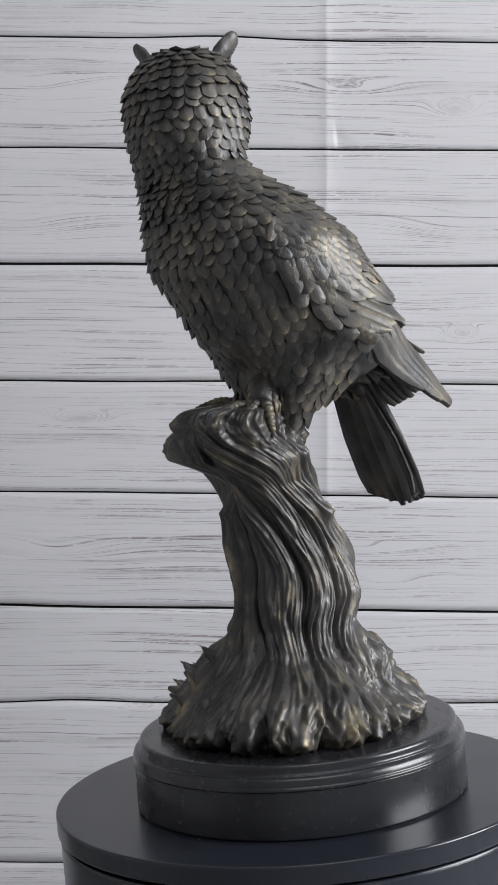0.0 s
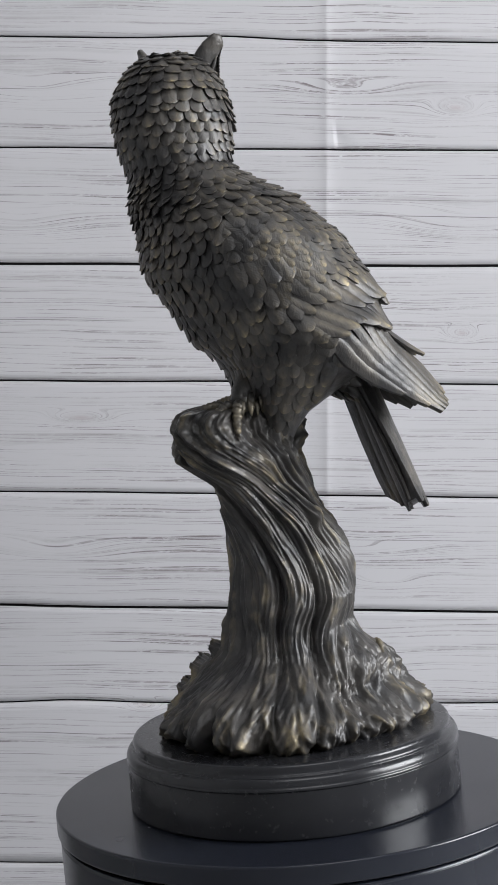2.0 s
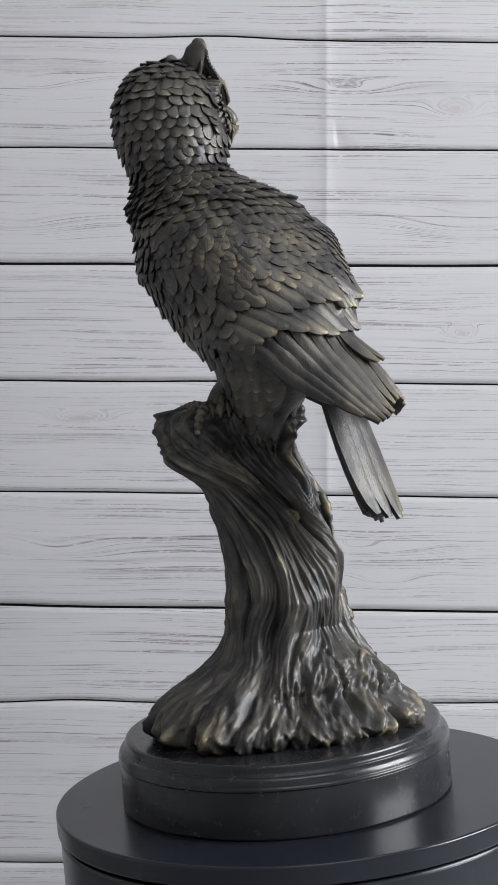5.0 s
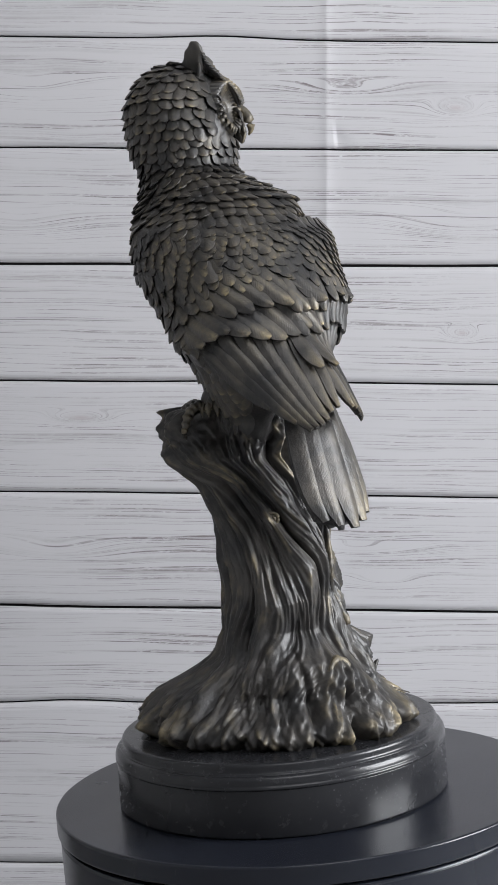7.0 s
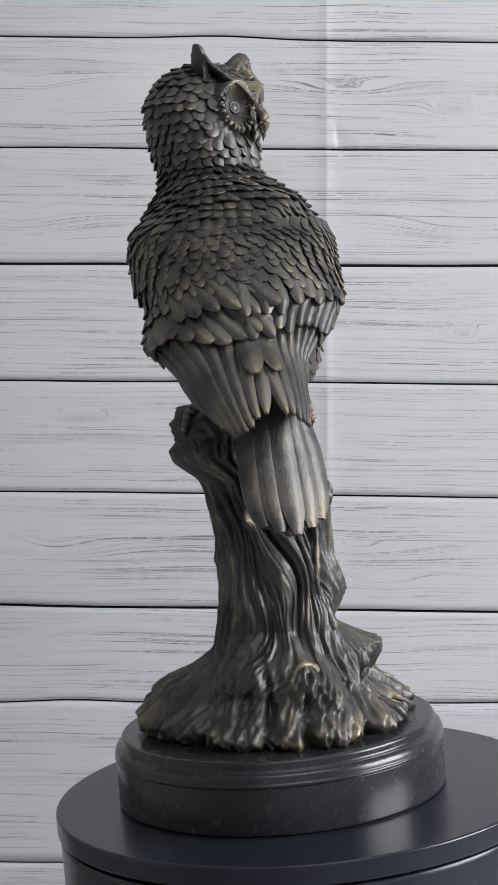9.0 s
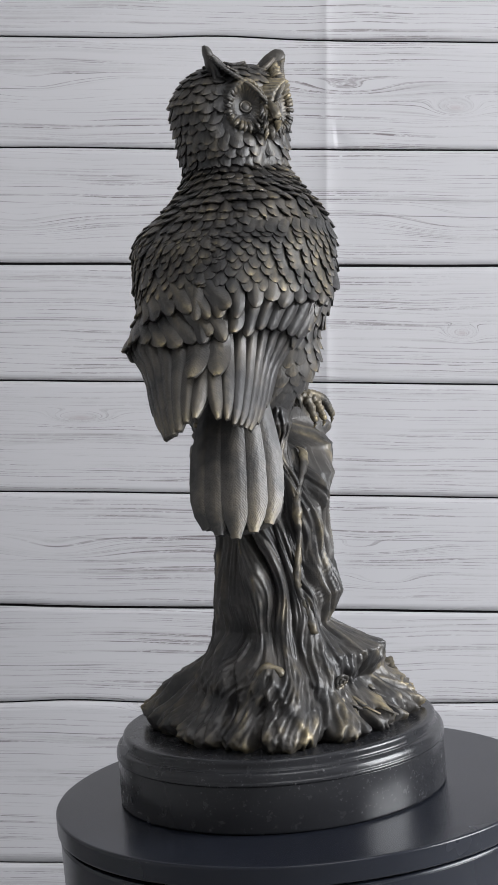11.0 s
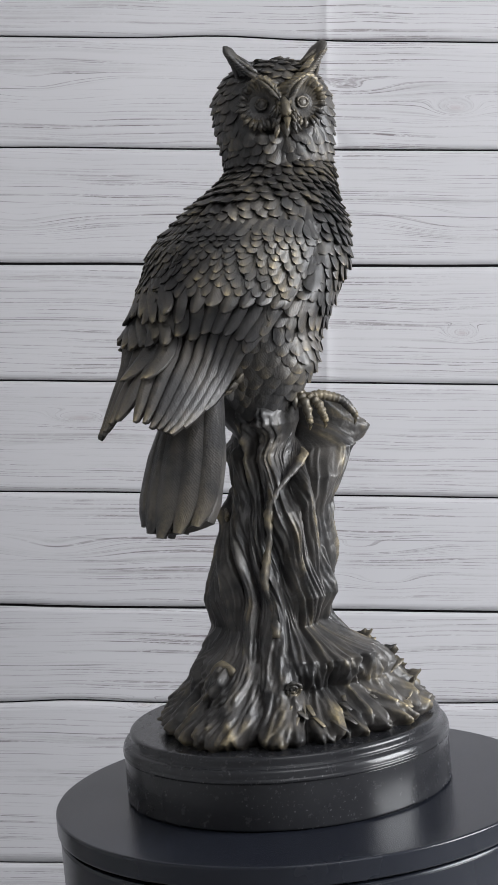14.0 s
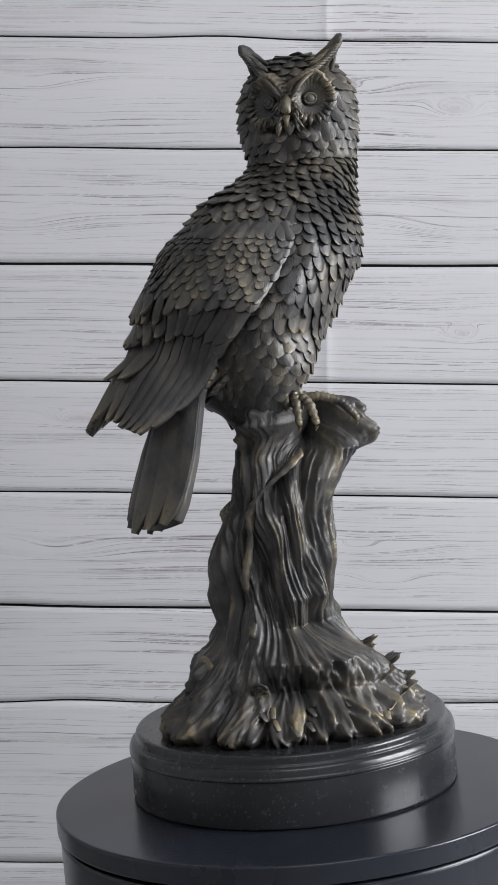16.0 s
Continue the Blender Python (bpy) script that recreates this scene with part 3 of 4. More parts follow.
# azimuth, height, reach in radians and metres, how far it stands out
BULGES = [(-66, 0.198, 0.10, 0.008, 0.010), (-66, 0.198, 0.04, 0.0035, -0.006), (-18, 0.2385, 0.09, 0.012, 0.006), (22, 0.262, 0.13, 0.025, 0.003), (-7, 0.256, 0.11, 0.022, -0.004), (-13, 0.316, 0.15, 0.024, -0.005), (2, 0.303, 0.10, 0.013, 0.006),
          (-105, 0.286, 0.09, 0.006, 0.006), (-62, 0.186, 0.35, 0.016, 0.005), (150, 0.175, 0.25, 0.012, 0.007), (15, 0.275, 0.35, 0.03, 0.003), (66, 0.338, 0.32, 0.014, 0.005), (180, 0.340, 0.35, 0.014, -0.004), (140, 0.340, 0.35, 0.012, -0.004), (205, 0.342, 0.2, 0.008, 0.004), (105, 0.340, 0.12, 0.010, -0.006)]


def trunk_radius(az, z):
    row = [np.interp(z, [r[0] for r in TRUNK], [r[k] for r in TRUNK]) for k in range(1, 6)]
    a = az - radians(row[4])
    rr = 1 / math.sqrt((math.cos(a) / row[2]) ** 2 + (math.sin(a) / row[3]) ** 2)
    return np.array([row[0] + rr * math.cos(az), row[1] + rr * math.sin(az), z]), np.array([math.cos(az), math.sin(az), 0.0])


def build_bark_plate(cast):
    """Broken shards of bark that stand out from the foot in steps, and small crumbs on the ground before them."""
    rng = random.Random(5)
    for a0, a1, r0, r1, z0, z1 in ((64, 100, 0.036, 0.060, 0.200, 0.2075), (54, 104, 0.044, 0.0715, 0.187, 0.1970), (48, 110, 0.052, 0.0790, 0.174, 0.1840)):
        n, m = 9, 44
        t = np.linspace(0, 1, n)[:, None]
        c = np.linspace(0, 1, m)[None, :]
        az = np.radians(a0 + (a1 - a0) * c)
        env = np.sin(math.pi * np.clip(c, 0.02, 0.98)) ** 0.45
        teeth = np.array([1.3 * noise.noise((k * 0.13, a0, 1.0)) + 0.25 * noise.noise((k * 0.33, a0, 4.0)) for k in range(m)])[None, :]
        teeth = np.round(teeth * 3) / 3 * 0.55 + teeth * 0.45
        grain = np.array([[noise.noise((i * 0.35, k * 0.9, a0)) for k in range(m)] for i in range(n)])
        r = r0 + (r1 - r0) * t * (0.70 + 0.30 * env) + 0.0065 * teeth * t ** 2
        z = z0 - 0.006 * (1 - env) + (z1 - z0) * t ** 1.5 * env + 0.0020 * teeth * t + 0.0016 * grain
        dirs = np.stack([np.cos(az), np.sin(az), 0 * az], -1) * np.ones((n, 1, 1))
        top = np.array([-0.004, -0.002, 0]) + dirs * r[..., None] + z[..., None] * np.array([0, 0, 1.0])
        low = top - np.array([0, 0, 1.0]) * (0.0030 + 0.005 * (1 - t))[..., None] - dirs * (0.0045 * t)[..., None]
        full = np.concatenate([top, low[::-1], top[:1]], 0)
        cast.grid(full, np.clip((np.concatenate([np.linspace(0, 1, n), np.linspace(0.3, 0, n), [0]]) - 0.75) * 2.0, 0, 1)[:, None] * np.ones((1, m)))
        for col in (0, m - 1):
            cast.grid(np.stack([top[:, col], low[:, col]]), None)
    for k in range(18):
        az, r = radians(rng.uniform(-20, 75)), rng.uniform(0.058, 0.072)
        p = np.array([-0.005 + r * math.cos(az), -0.002 + r * math.sin(az), 0.183 - (r - 0.058) * 0.95])
        h = az + rng.uniform(-0.9, 0.9)
        d = np.array([math.cos(h), math.sin(h), -0.35])
        tube(cast, np.array([p - d * 0.004, p + [0, 0, 0.0016], p + d * rng.uniform(0.004, 0.007)]), np.array([0.0012, rng.uniform(0.0016, 0.0028), 0.0013]), 8, rng.uniform(0, 0.6), squash=0.35)
    # a creeper's stem that winds down the trunk, and a healed knot
    stem = []
    for az, z in ((4, 0.322), (-4, 0.316), (-16, 0.309), (-26, 0.302), (-31, 0.294), (-32, 0.284), (-28, 0.276), (-30, 0.262), (-33, 0.250), (-30, 0.243), (-24, 0.236), (-22, 0.228), (-24, 0.218)):
        p, n = trunk_radius(radians(az), z)
        stem.append(p + n * 0.0004)
    stem = path(stem, 60)
    tube(cast, stem, 0.0025 + 0.0006 * np.sin(np.arange(60) * 0.37) + 0.0003 * np.sin(np.arange(60) * 1.7), 9, 0.55, 0.22)
    for az, z, big in ((-66, 0.198, 1.0), (-100, 0.286, 0.55), (-19, 0.190, 0.6)):
        p, n = trunk_radius(radians(az), z)
        q = np.array([-n[1], n[0], 0])
        for rad, wd in ((0.0075, 0.0022), (0.0035, 0.0016)):
            loop = [p + n * (0.0012 + 0.0012 * (rad < 0.005)) * big + (q * math.cos(a) * rad + np.array([0, 0, 1]) * math.sin(a) * rad * 0.85) * big for a in np.linspace(0, 2 * math.pi, 22)]
            tube(cast, np.array(loop), np.full(22, wd * big) * (1 + 0.25 * np.sin(np.arange(22) * 1.3)), 8, 0.55, 0.1)


def in_wing(phi, z):
    """Whether a place on the body lies under a folded wing."""
    az = math.degrees(abs((phi - (FWD + math.pi) + math.pi) % (2 * math.pi) - math.pi))   # from the middle of the back
    if z > 0.427:
        return False
    edge = np.interp(z, [0.36, 0.385, 0.40, 0.420, 0.428, 0.435], [50, 64, 80, 94, 90, 60])
    return az < edge * 0.86


def build_plumage(cast):
    rng = random.Random(2)
    # the solid body under the feathers
    a = np.linspace(0, 2 * math.pi, 96, endpoint=False)
    A, Z = np.meshgrid(a, BZ[::3])
    P = body_at(A, Z) - 0.0
    cast.grid(P, np.zeros(A.shape), None, True)
    # scale feathers in rows, from the bottom up
    q = np.interp(0.343, BZ, BQ)
    row = 0
    while q < QTOP - 0.003:
        z = float(np.interp(q, BQ, BZ))
        head = z > 0.489
        step = np.interp(z, [0.35, 0.40, 0.46, 0.487, 0.495], [0.0072, 0.0068, 0.0060, 0.0052, 0.0056])
        width = np.interp(z, [0.35, 0.40, 0.46, 0.487, 0.495], [0.0056, 0.0055, 0.0050, 0.0044, 0.0046])
        ring = body_at(np.linspace(0, 2 * math.pi, 60), np.full(60, z))
        girth = np.linalg.norm(np.diff(ring, axis=0), axis=1).sum()
        count = max(4, int(girth / (width * 1.62)))
        for k in range(count):
            phi = 2 * math.pi * (k + 0.5 * (row % 2) + rng.uniform(-0.17, 0.17)) / count
            qq = q + rng.uniform(-0.0013, 0.0013)
            zz = float(np.interp(qq, BQ, BZ))
            face_d = abs((phi - FACE + math.pi) % (2 * math.pi) - math.pi)
            if 0.511 < zz < 0.545 and 0.16 * max(0.0, (zz - 0.531) / 0.008) < face_d < 0.84 - 10 * abs(zz - 0.524):
                continue
            if in_wing(phi, zz + rng.uniform(-0.007, 0.003)):
                continue
            length = width * (2.3 if head else 2.5) * rng.uniform(0.9, 1.12)
            sway = rng.uniform(-0.10, 0.10) * width / 0.04
            if head and zz < 0.54:
                away = (phi - FACE + math.pi) % (2 * math.pi) - math.pi
                sway += 0.12 * math.copysign(1, away) * np.clip(1.8 - abs(away), 0, 1)
            from_back = math.degrees(abs((phi - FWD) % (2 * math.pi) - math.pi))
            over = 0.0026 * float(np.clip(1 - abs(zz - 0.443) / 0.022, 0, 1)) * (abs((phi - FWD - math.pi + math.pi) % (2 * math.pi) - math.pi) < radians(95))
            if 0.378 < zz < 0.430 and from_back < np.interp(zz, [0.36, 0.385, 0.40, 0.420, 0.428], [56, 70, 86, 100, 96]):
                over = 0.0048
            elif zz < 0.415:
                over = 0.0010
            feather(cast, body_q, phi, min(qq + length * 0.5, QTOP - 0.001), phi + sway, qq - length * 0.42, width * rng.uniform(0.9, 1.12), 0.0002 + over, over + ((0.0026 if z > 0.535 else 0.0036) if head else rng.uniform(0.0030, 0.0046)),
                    eb=5e-4, worn=rng.uniform(0.1, 0.9), pointed=rng.uniform(0, 0.25), roll=rng.uniform(-0.2, 0.2), cup=0.24)
        q += step
        row += 1


# wing edges by side, back and height: the front and lower edge, and the one along the middle of the back
LEAD = path([(0.050, -0.016, 0.458), (0.0560, -0.002, 0.432), (0.0560, 0.022, 0.404), (0.047, 0.050, 0.376), (0.025, 0.086, 0.344)], 41)
TRAIL = path([(0.004, 0.028, 0.460), (-0.006, 0.049, 0.440), (-0.008, 0.062, 0.408), (-0.006, 0.078, 0.378), (0.000, 0.096, 0.345)], 41)


def wing_surface(side):
    def S(s, w):
        s, w = np.asarray(s, float), np.asarray(w, float)
        q = np.clip(s, -0.05, 1.08) * 40
        i = np.clip(np.floor(q).astype(int), 0, 39)
        f = (q - i)[..., None]
        lead, trail = LEAD[i] + (LEAD[i + 1] - LEAD[i]) * f, TRAIL[i] + (TRAIL[i + 1] - TRAIL[i]) * f
        p = lead + (trail - lead) * w[..., None]
        # both wings' ends swing to the owl's right
        p = p + (np.clip(s, 0, 1) ** 2)[..., None] * np.array([0.016 if side > 0 else -0.004, 0.001, 0.0])
        bulge = np.interp(s, [0, 0.1, 0.25, 0.5, 0.8, 1.0], [0.0, 0.003, 0.0085, 0.010, 0.006, 0.003]) * 4 * np.clip(w, -0.1, 1.1) * (1 - np.clip(w, -0.1, 1.1))
        p = p + bulge[..., None] * np.array([0.72, 0.62, 0.30])
        P = ORIGIN + side * p[..., :1] * RIGHT + p[..., 1:2] * BACK + p[..., 2:3] * np.array([0, 0, 1.0])
        # never inside the body: pushed out to its surface
        c = np.stack([np.interp(P[..., 2], BZ, BT[:, k]) for k in range(4)], -1)
        d = P[..., :2] - c[..., :2]
        m = np.sqrt((d[..., 0] / (c[..., 2] + 0.0015)) ** 2 + (d[..., 1] / (c[..., 3] + 0.0015)) ** 2)
        g = 0.5 * (m + 1 + np.sqrt((m - 1) ** 2 + 0.004)) / np.maximum(m, 0.05)
        P[..., :2] = c[..., :2] + d * g[..., None]
        return P
    return S


def build_wing(cast, side, seed):
    rng = random.Random(seed)
    S = wing_surface(side)
    sg = -side
    # the solid under the wing's feathers
    s, w = np.linspace(0.17, 0.80, 36), np.linspace(0, 1, 16)
    Sg, Wg = np.meshgrid(s, w, indexing="ij")
    Nw = normals_of(S, Sg, Wg) * sg
    P = S(Sg, Wg) - Nw * 0.0026
    inner = P - Nw * (0.010 * (1 - Sg) + 0.0022)[..., None]
    full = np.concatenate([P, inner[:, ::-1], P[:, :1]], 1)
    cast.grid(full, np.zeros(full.shape[:2]), None, False, side > 0)
    cast.grid(np.stack([P[-1], inner[-1]]), None, None, False)
    # long flight feathers, outermost laid first, the inner ones shorter and on top
    n = 8
    for k in range(n):
        q = k / (n - 1)
        end = 0.93 + 0.09 * math.sin(math.pi * q ** 0.75) + 0.05 * q + rng.uniform(-0.014, 0.014)
        feather(cast, S, 0.52 + 0.03 * q, 0.07 + 0.87 * q, end, 0.02 + 0.93 * q, 0.0052 - 0.0004 * q, 0.0002 + 0.0003 * k, 0.0016 + 0.0011 * k, sign=sg, worn=0.4 + 0.25 * (k >= n - 2) * (side > 0), pointed=0.2, thick=0.0024, ridge=0.0010, cup=0.46, roll=-side * 0.16)
    # one broad inner feather on top
    feather(cast, S, 0.54, 0.86, 0.83, 0.90, 0.0074, 0.004, 0.0120, sign=sg, worn=1.0 if side > 0 else 0.5, pointed=0.1, thick=0.002, ridge=0.001, cup=0.34)
    # two tiers of long coverts, which sweep towards the back on one side
    sweep = 1.0 if side < 0 else 0.2
    for base, reach, count, width, lift in ((0.47, 0.20, 9, 0.0057, 0.0062), (0.34, 0.19, 9, 0.0056, 0.0066)):
        for k in range(count):
            q = k / (count - 1)
            ww = 0.02 + 0.95 * q
            s0 = base - 0.03 + 0.05 * q + rng.uniform(-0.018, 0.018)
            feather(cast, S, s0, ww + 0.04 - 0.12 * sweep, s0 + reach * rng.uniform(0.86, 1.10), ww - 0.03 + 0.14 * sweep + rng.uniform(-0.015, 0.015), width * rng.uniform(0.9, 1.1), 0.0012 + 0.0003 * k, lift - 0.001 + 0.0007 * k, sign=sg, worn=rng.uniform(0.4, 1.0), pointed=rng.uniform(0.1, 0.5), thick=0.0018, ridge=0.0007, cup=0.42, roll=-side * 0.14)
    # short coverts in rows over the shoulder
    rows = 10
    for r in range(rows):
        s0 = 0.31 - 0.255 * r / (rows - 1)
        count = int(np.interp(r, [0, rows - 1], [9, 13]))
        for k in range(count):
            ww = (k + 0.5 * (r % 2) + rng.uniform(-0.15, 0.15)) / count
            feather(cast, S, s0 - 0.02 + rng.uniform(-0.01, 0.01), ww, s0 + np.interp(r, [0, rows - 1], [0.135, 0.09]), ww - 0.02 + 0.08 * sweep + rng.uniform(-0.02, 0.02),
                    np.interp(r, [0, rows - 1], [0.0046, 0.0037]) * rng.uniform(0.88, 1.12), 0.0008, 0.0056 - 0.00022 * r, sign=sg, worn=rng.uniform(0.35, 1.0), pointed=rng.uniform(0, 0.4), roll=rng.uniform(-0.1, 0.1))

    # broad coverts that fall over the wing's front edge onto the flank
    for k in range(15):
        q = k / 14
        s0 = 0.03 + 0.50 * q + rng.uniform(-0.012, 0.012)
        feather(cast, S, s0, 0.03 + rng.uniform(-0.03, 0.03), s0 + 0.105 + 0.055 * q, -0.075 + 0.05 * q + rng.uniform(-0.03, 0.03), 0.0040 + 0.0018 * q, 0.0012, 0.0022 + 0.0016 * rng.random(),
                sign=sg, worn=rng.uniform(0.2, 1.0), pointed=rng.uniform(0, 0.3), thick=0.0016, ridge=0.0007, cup=0.30, roll=side * 0.22)


def build_tail(cast):
    def S(s, w):
        s, w = np.asarray(s, float), np.asarray(w, float)
        half = np.interp(s, [0, 0.5, 0.85, 1.0], [0.0150, 0.0240, 0.0255, 0.0225])
        r = 0.0105 + w * half + 0.0045 * s
        b = 0.0565 + 0.027 * s - 0.007 * w ** 2
        z = 0.362 - 0.076 * s + 0.006 * w ** 2 * s
        tr, tb = math.cos(radians(22)) * RIGHT - math.sin(radians(22)) * BACK, BACK
        return ORIGIN + r[..., None] * tr + b[..., None] * tb + z[..., None] * np.array([0, 0, 1.0])
    s, w = np.linspace(-0.25, 0.99, 28), np.linspace(-0.92, 0.92, 13)
    Sg, Wg = np.meshgrid(s, w, indexing="ij")
    P = S(Sg, Wg)
    inner = P - unit(BACK + np.array([0, 0, 0.5])) * 0.0065
    full = np.concatenate([P, inner[:, ::-1], P[:, :1]], 1)
    cast.grid(full, None, None, False)
    cast.grid(np.stack([P[-1], inner[-1]]), None, None, False)
    # soft feathers under the tail, from the belly to its root
    rng = random.Random(9)
    root = path([owl(0.002, 0.012, 0.384), owl(0.005, 0.036, 0.376), owl(0.008, 0.058, 0.358)], 12)
    tube(cast, root, np.interp(np.linspace(0, 1, 12), [0, 0.6, 1], [0.024, 0.018, 0.010]), 16, 0.05, 0.05)
    for k in range(60):
        i = 1 + k % 10
        h = 2 * math.pi * (k * 0.381966)
        tan = unit(root[i + 1] - root[i - 1])
        X = unit(np.cross(tan, np.array([0, 0, 1.0])))
        d = X * math.cos(h) + np.cross(X, tan) * math.sin(h)
        rad = np.interp(i / 11, [0, 0.6, 1], [0.024, 0.018, 0.010])
        p = root[i] + d * (rad - 0.001)
        tube(cast, np.array([p - tan * 0.004, p + d * 0.0018 + tan * 0.003, p + d * 0.0020 + tan * rng.uniform(0.008, 0.011)]), np.array([0.003, 0.0042, 0.0008]), 8, rng.uniform(0, 0.5), squash=0.4, up=d)
    for k, q in enumerate((-0.86, 0.86, -0.46, 0.46, 0.0)):
        feather(cast, S, -0.18, q * 0.85, 1.0 + 0.05 * (1 - abs(q)), q * 0.86, 0.0086, 0.0020 + 0.0007 * k, 0.0024 + 0.0009 * k, sign=1.0, worn=0.4, pointed=0.0, thick=0.0022, ridge=0.0012, cup=0.27)
        feather(cast, S, -0.18, q * 0.85, 1.0 + 0.03 * (1 - abs(q)), q * 0.86, 0.0078, 0.0050 + 0.0005 * k, 0.0056 + 0.0003 * k, sign=-1.0, worn=0.3, pointed=0.25, thick=0.0012, ridge=0.0007)


def build_head(cast):
    """Ear tufts, facial discs, brows, eyes and beak."""
    f = np.array([math.cos(FACE), math.sin(FACE), 0])
    r = np.array([-f[1], f[0], 0])
    up = np.array([0, 0, 1.0])
    c = np.array([-0.0320, 0.0333, 0.0])
    rng = random.Random(21)

    def at(fw, rt, z):
        return c + f * (fw + 0.003 * np.clip((0.5480 - z) / 0.006, 0, 1)) + r * rt + up * z
    for s in (-1, 1):
        # ear tuft: a cupped, blunt leaf of feathers
        tuft = path([at(0.008, s * 0.0150, 0.5400), at(0.0105, s * 0.0205, 0.5500), at(0.0135, s * 0.0265, 0.5575), at(0.0160, s * 0.0318, 0.5632)], 14)
        t = np.linspace(0, 1, 14)
        rad = np.interp(t, [0, 0.3, 0.6, 0.85, 0.95, 1.0], [0.0080, 0.0076, 0.0068, 0.0052, 0.0038, 0.0012])
        tube(cast, tuft, rad, 16, 0.04, 0.08, s, 0.50, up=s * r - 0.3 * f)
        for k in range(7):
            q = (k - 3) / 3
            side_v = unit(np.cross(tuft[-1] - tuft[0], f))
            a0, a1 = tuft[2] + side_v * q * 0.0066 + f * 0.0026, tuft[12] + side_v * q * 0.0016 + f * 0.0010 - (tuft[12] - tuft[6]) * 0.35 * abs(q)
            tube(cast, path([a0, (a0 + a1) / 2 + f * 0.0006 * (1 + 2 * abs(q)), a1], 7), np.array([0.0010, 0.0014, 0.0015, 0.0014, 0.0012, 0.0009, 0.0003]), 6, 0.15)
        # facial disc: a bowl of radiating feathers round the sunken eye, its rim frilled and raised into the brow
        e = at(0.0262, s * 0.0132, 0.5268)
        nrm = unit(f + r * s * 0.40 + up * 0.02)
        ux = unit(np.cross(up, nrm)) * s
        uy = unit(np.cross(nrm, ux)) * s
        ang = np.linspace(0, 2 * math.pi, 108, endpoint=False)
        rr = np.array([0.0, 0.002, 0.0036, 0.0044, 0.0054, 0.0070, 0.0088, 0.0104, 0.0118, 0.0128, 0.0138, 0.0158])
        dep = np.array([-0.0026, -0.0026, -0.0030, -0.0022, -0.0018, -0.0010, -0.0002, 0.0004, 0.0008, 0.0008, -0.0010, -0.0090])
        k = np.arange(len(rr))[:, None]
        inner = np.exp(-((np.mod(ang - 2.25 + math.pi, 2 * math.pi) - math.pi) / 0.85) ** 2)       # towards the forehead
        top = np.exp(-((np.mod(ang - 1.2 + math.pi, 2 * math.pi) - math.pi) / 0.7) ** 2)
        grow = np.clip((rr - 0.0045) / 0.008, 0, 1)[:, None]
        ridge = np.abs(np.sin(13.5 * ang + 2.5 * np.sin(rr * 500)[:, None])) - 0.5
        R = rr[:, None] * (1 + 0.06 * grow * (np.abs(np.sin(13.5 * ang + 0.4 + 1.5 * np.sin(3 * ang))) - 0.5) + 0.04 * grow * np.sin(5 * ang + s) + 0.10 * top * grow)
        H = dep[:, None] + 0.0021 * grow * ridge + grow ** 2 * (0.0046 * inner + 0.0036 * top) * (rr < 0.0140)[:, None]
        P = e + (R * np.cos(ang))[..., None] * ux + (R * np.sin(ang) * 1.06)[..., None] * uy + H[..., None] * nrm
        cast.grid(P, np.clip(grow * (0.25 + ridge) * 0.9, 0, 1) * np.ones_like(R), None, True, s < 0)
        for k in range(22):
            a = 2 * math.pi * (k + 0.3) / 22 + rng.uniform(-0.08, 0.08)
            if 1.0 < a % (2 * math.pi) < 3.0 and k % 2:
                continue
            d = ux * math.cos(a) + uy * math.sin(a) * 1.06
            base = e + d * 0.0092 + nrm * 0.0010
            tube(cast, np.array([base, base + d * 0.0034 + nrm * 0.0021, base + d * rng.uniform(0.0052, 0.0068) + nrm * 0.0012]), np.array([0.0010, 0.0016, 0.0003]), 6, rng.uniform(0.2, 0.8), squash=0.6, up=nrm)
        # eye with its lids
        th = np.linspace(0, math.pi / 2, 7)
        rad = 0.0034
        a36 = np.linspace(0, 2 * math.pi, 24, endpoint=False)
        P = e + nrm * -0.0026 + (rad * np.sin(th)[:, None] * np.cos(a36))[..., None] * ux + (rad * np.sin(th)[:, None] * np.sin(a36))[..., None] * uy + (rad * np.cos(th))[:, None, None] * nrm * 0.75
        cast.grid(P, np.full(P.shape[:2], 0.1), None, True, s < 0)
        for lid_r, lid_w, hh, ww in ((0.0036, 0.0008, -0.0013, 0.2),):
            loop = np.array([e + nrm * hh + ux * lid_r * math.cos(q) + uy * lid_r * 0.85 * math.sin(q) for q in np.linspace(0, 2 * math.pi, 20)])
            tube(cast, loop, np.full(20, lid_w), 6, ww)
        # small feathers between the brow and the ear tuft
        for k in range(16):
            q = k / 15
            p0 = at(0.0225 - 0.011 * q + rng.uniform(-0.001, 0.001), s * (0.013 + 0.012 * q), 0.5445 + 0.009 * q)
            d = unit(f * 0.5 + r * s * 0.55 + up * (0.25 + 0.5 * q))
            tube(cast, np.array([p0, p0 + d * 0.004 + up * 0.0012, p0 + d * 0.0075]), np.array([0.0018, 0.0022, 0.0004]), 6, rng.uniform(0.2, 0.9), squash=0.6)
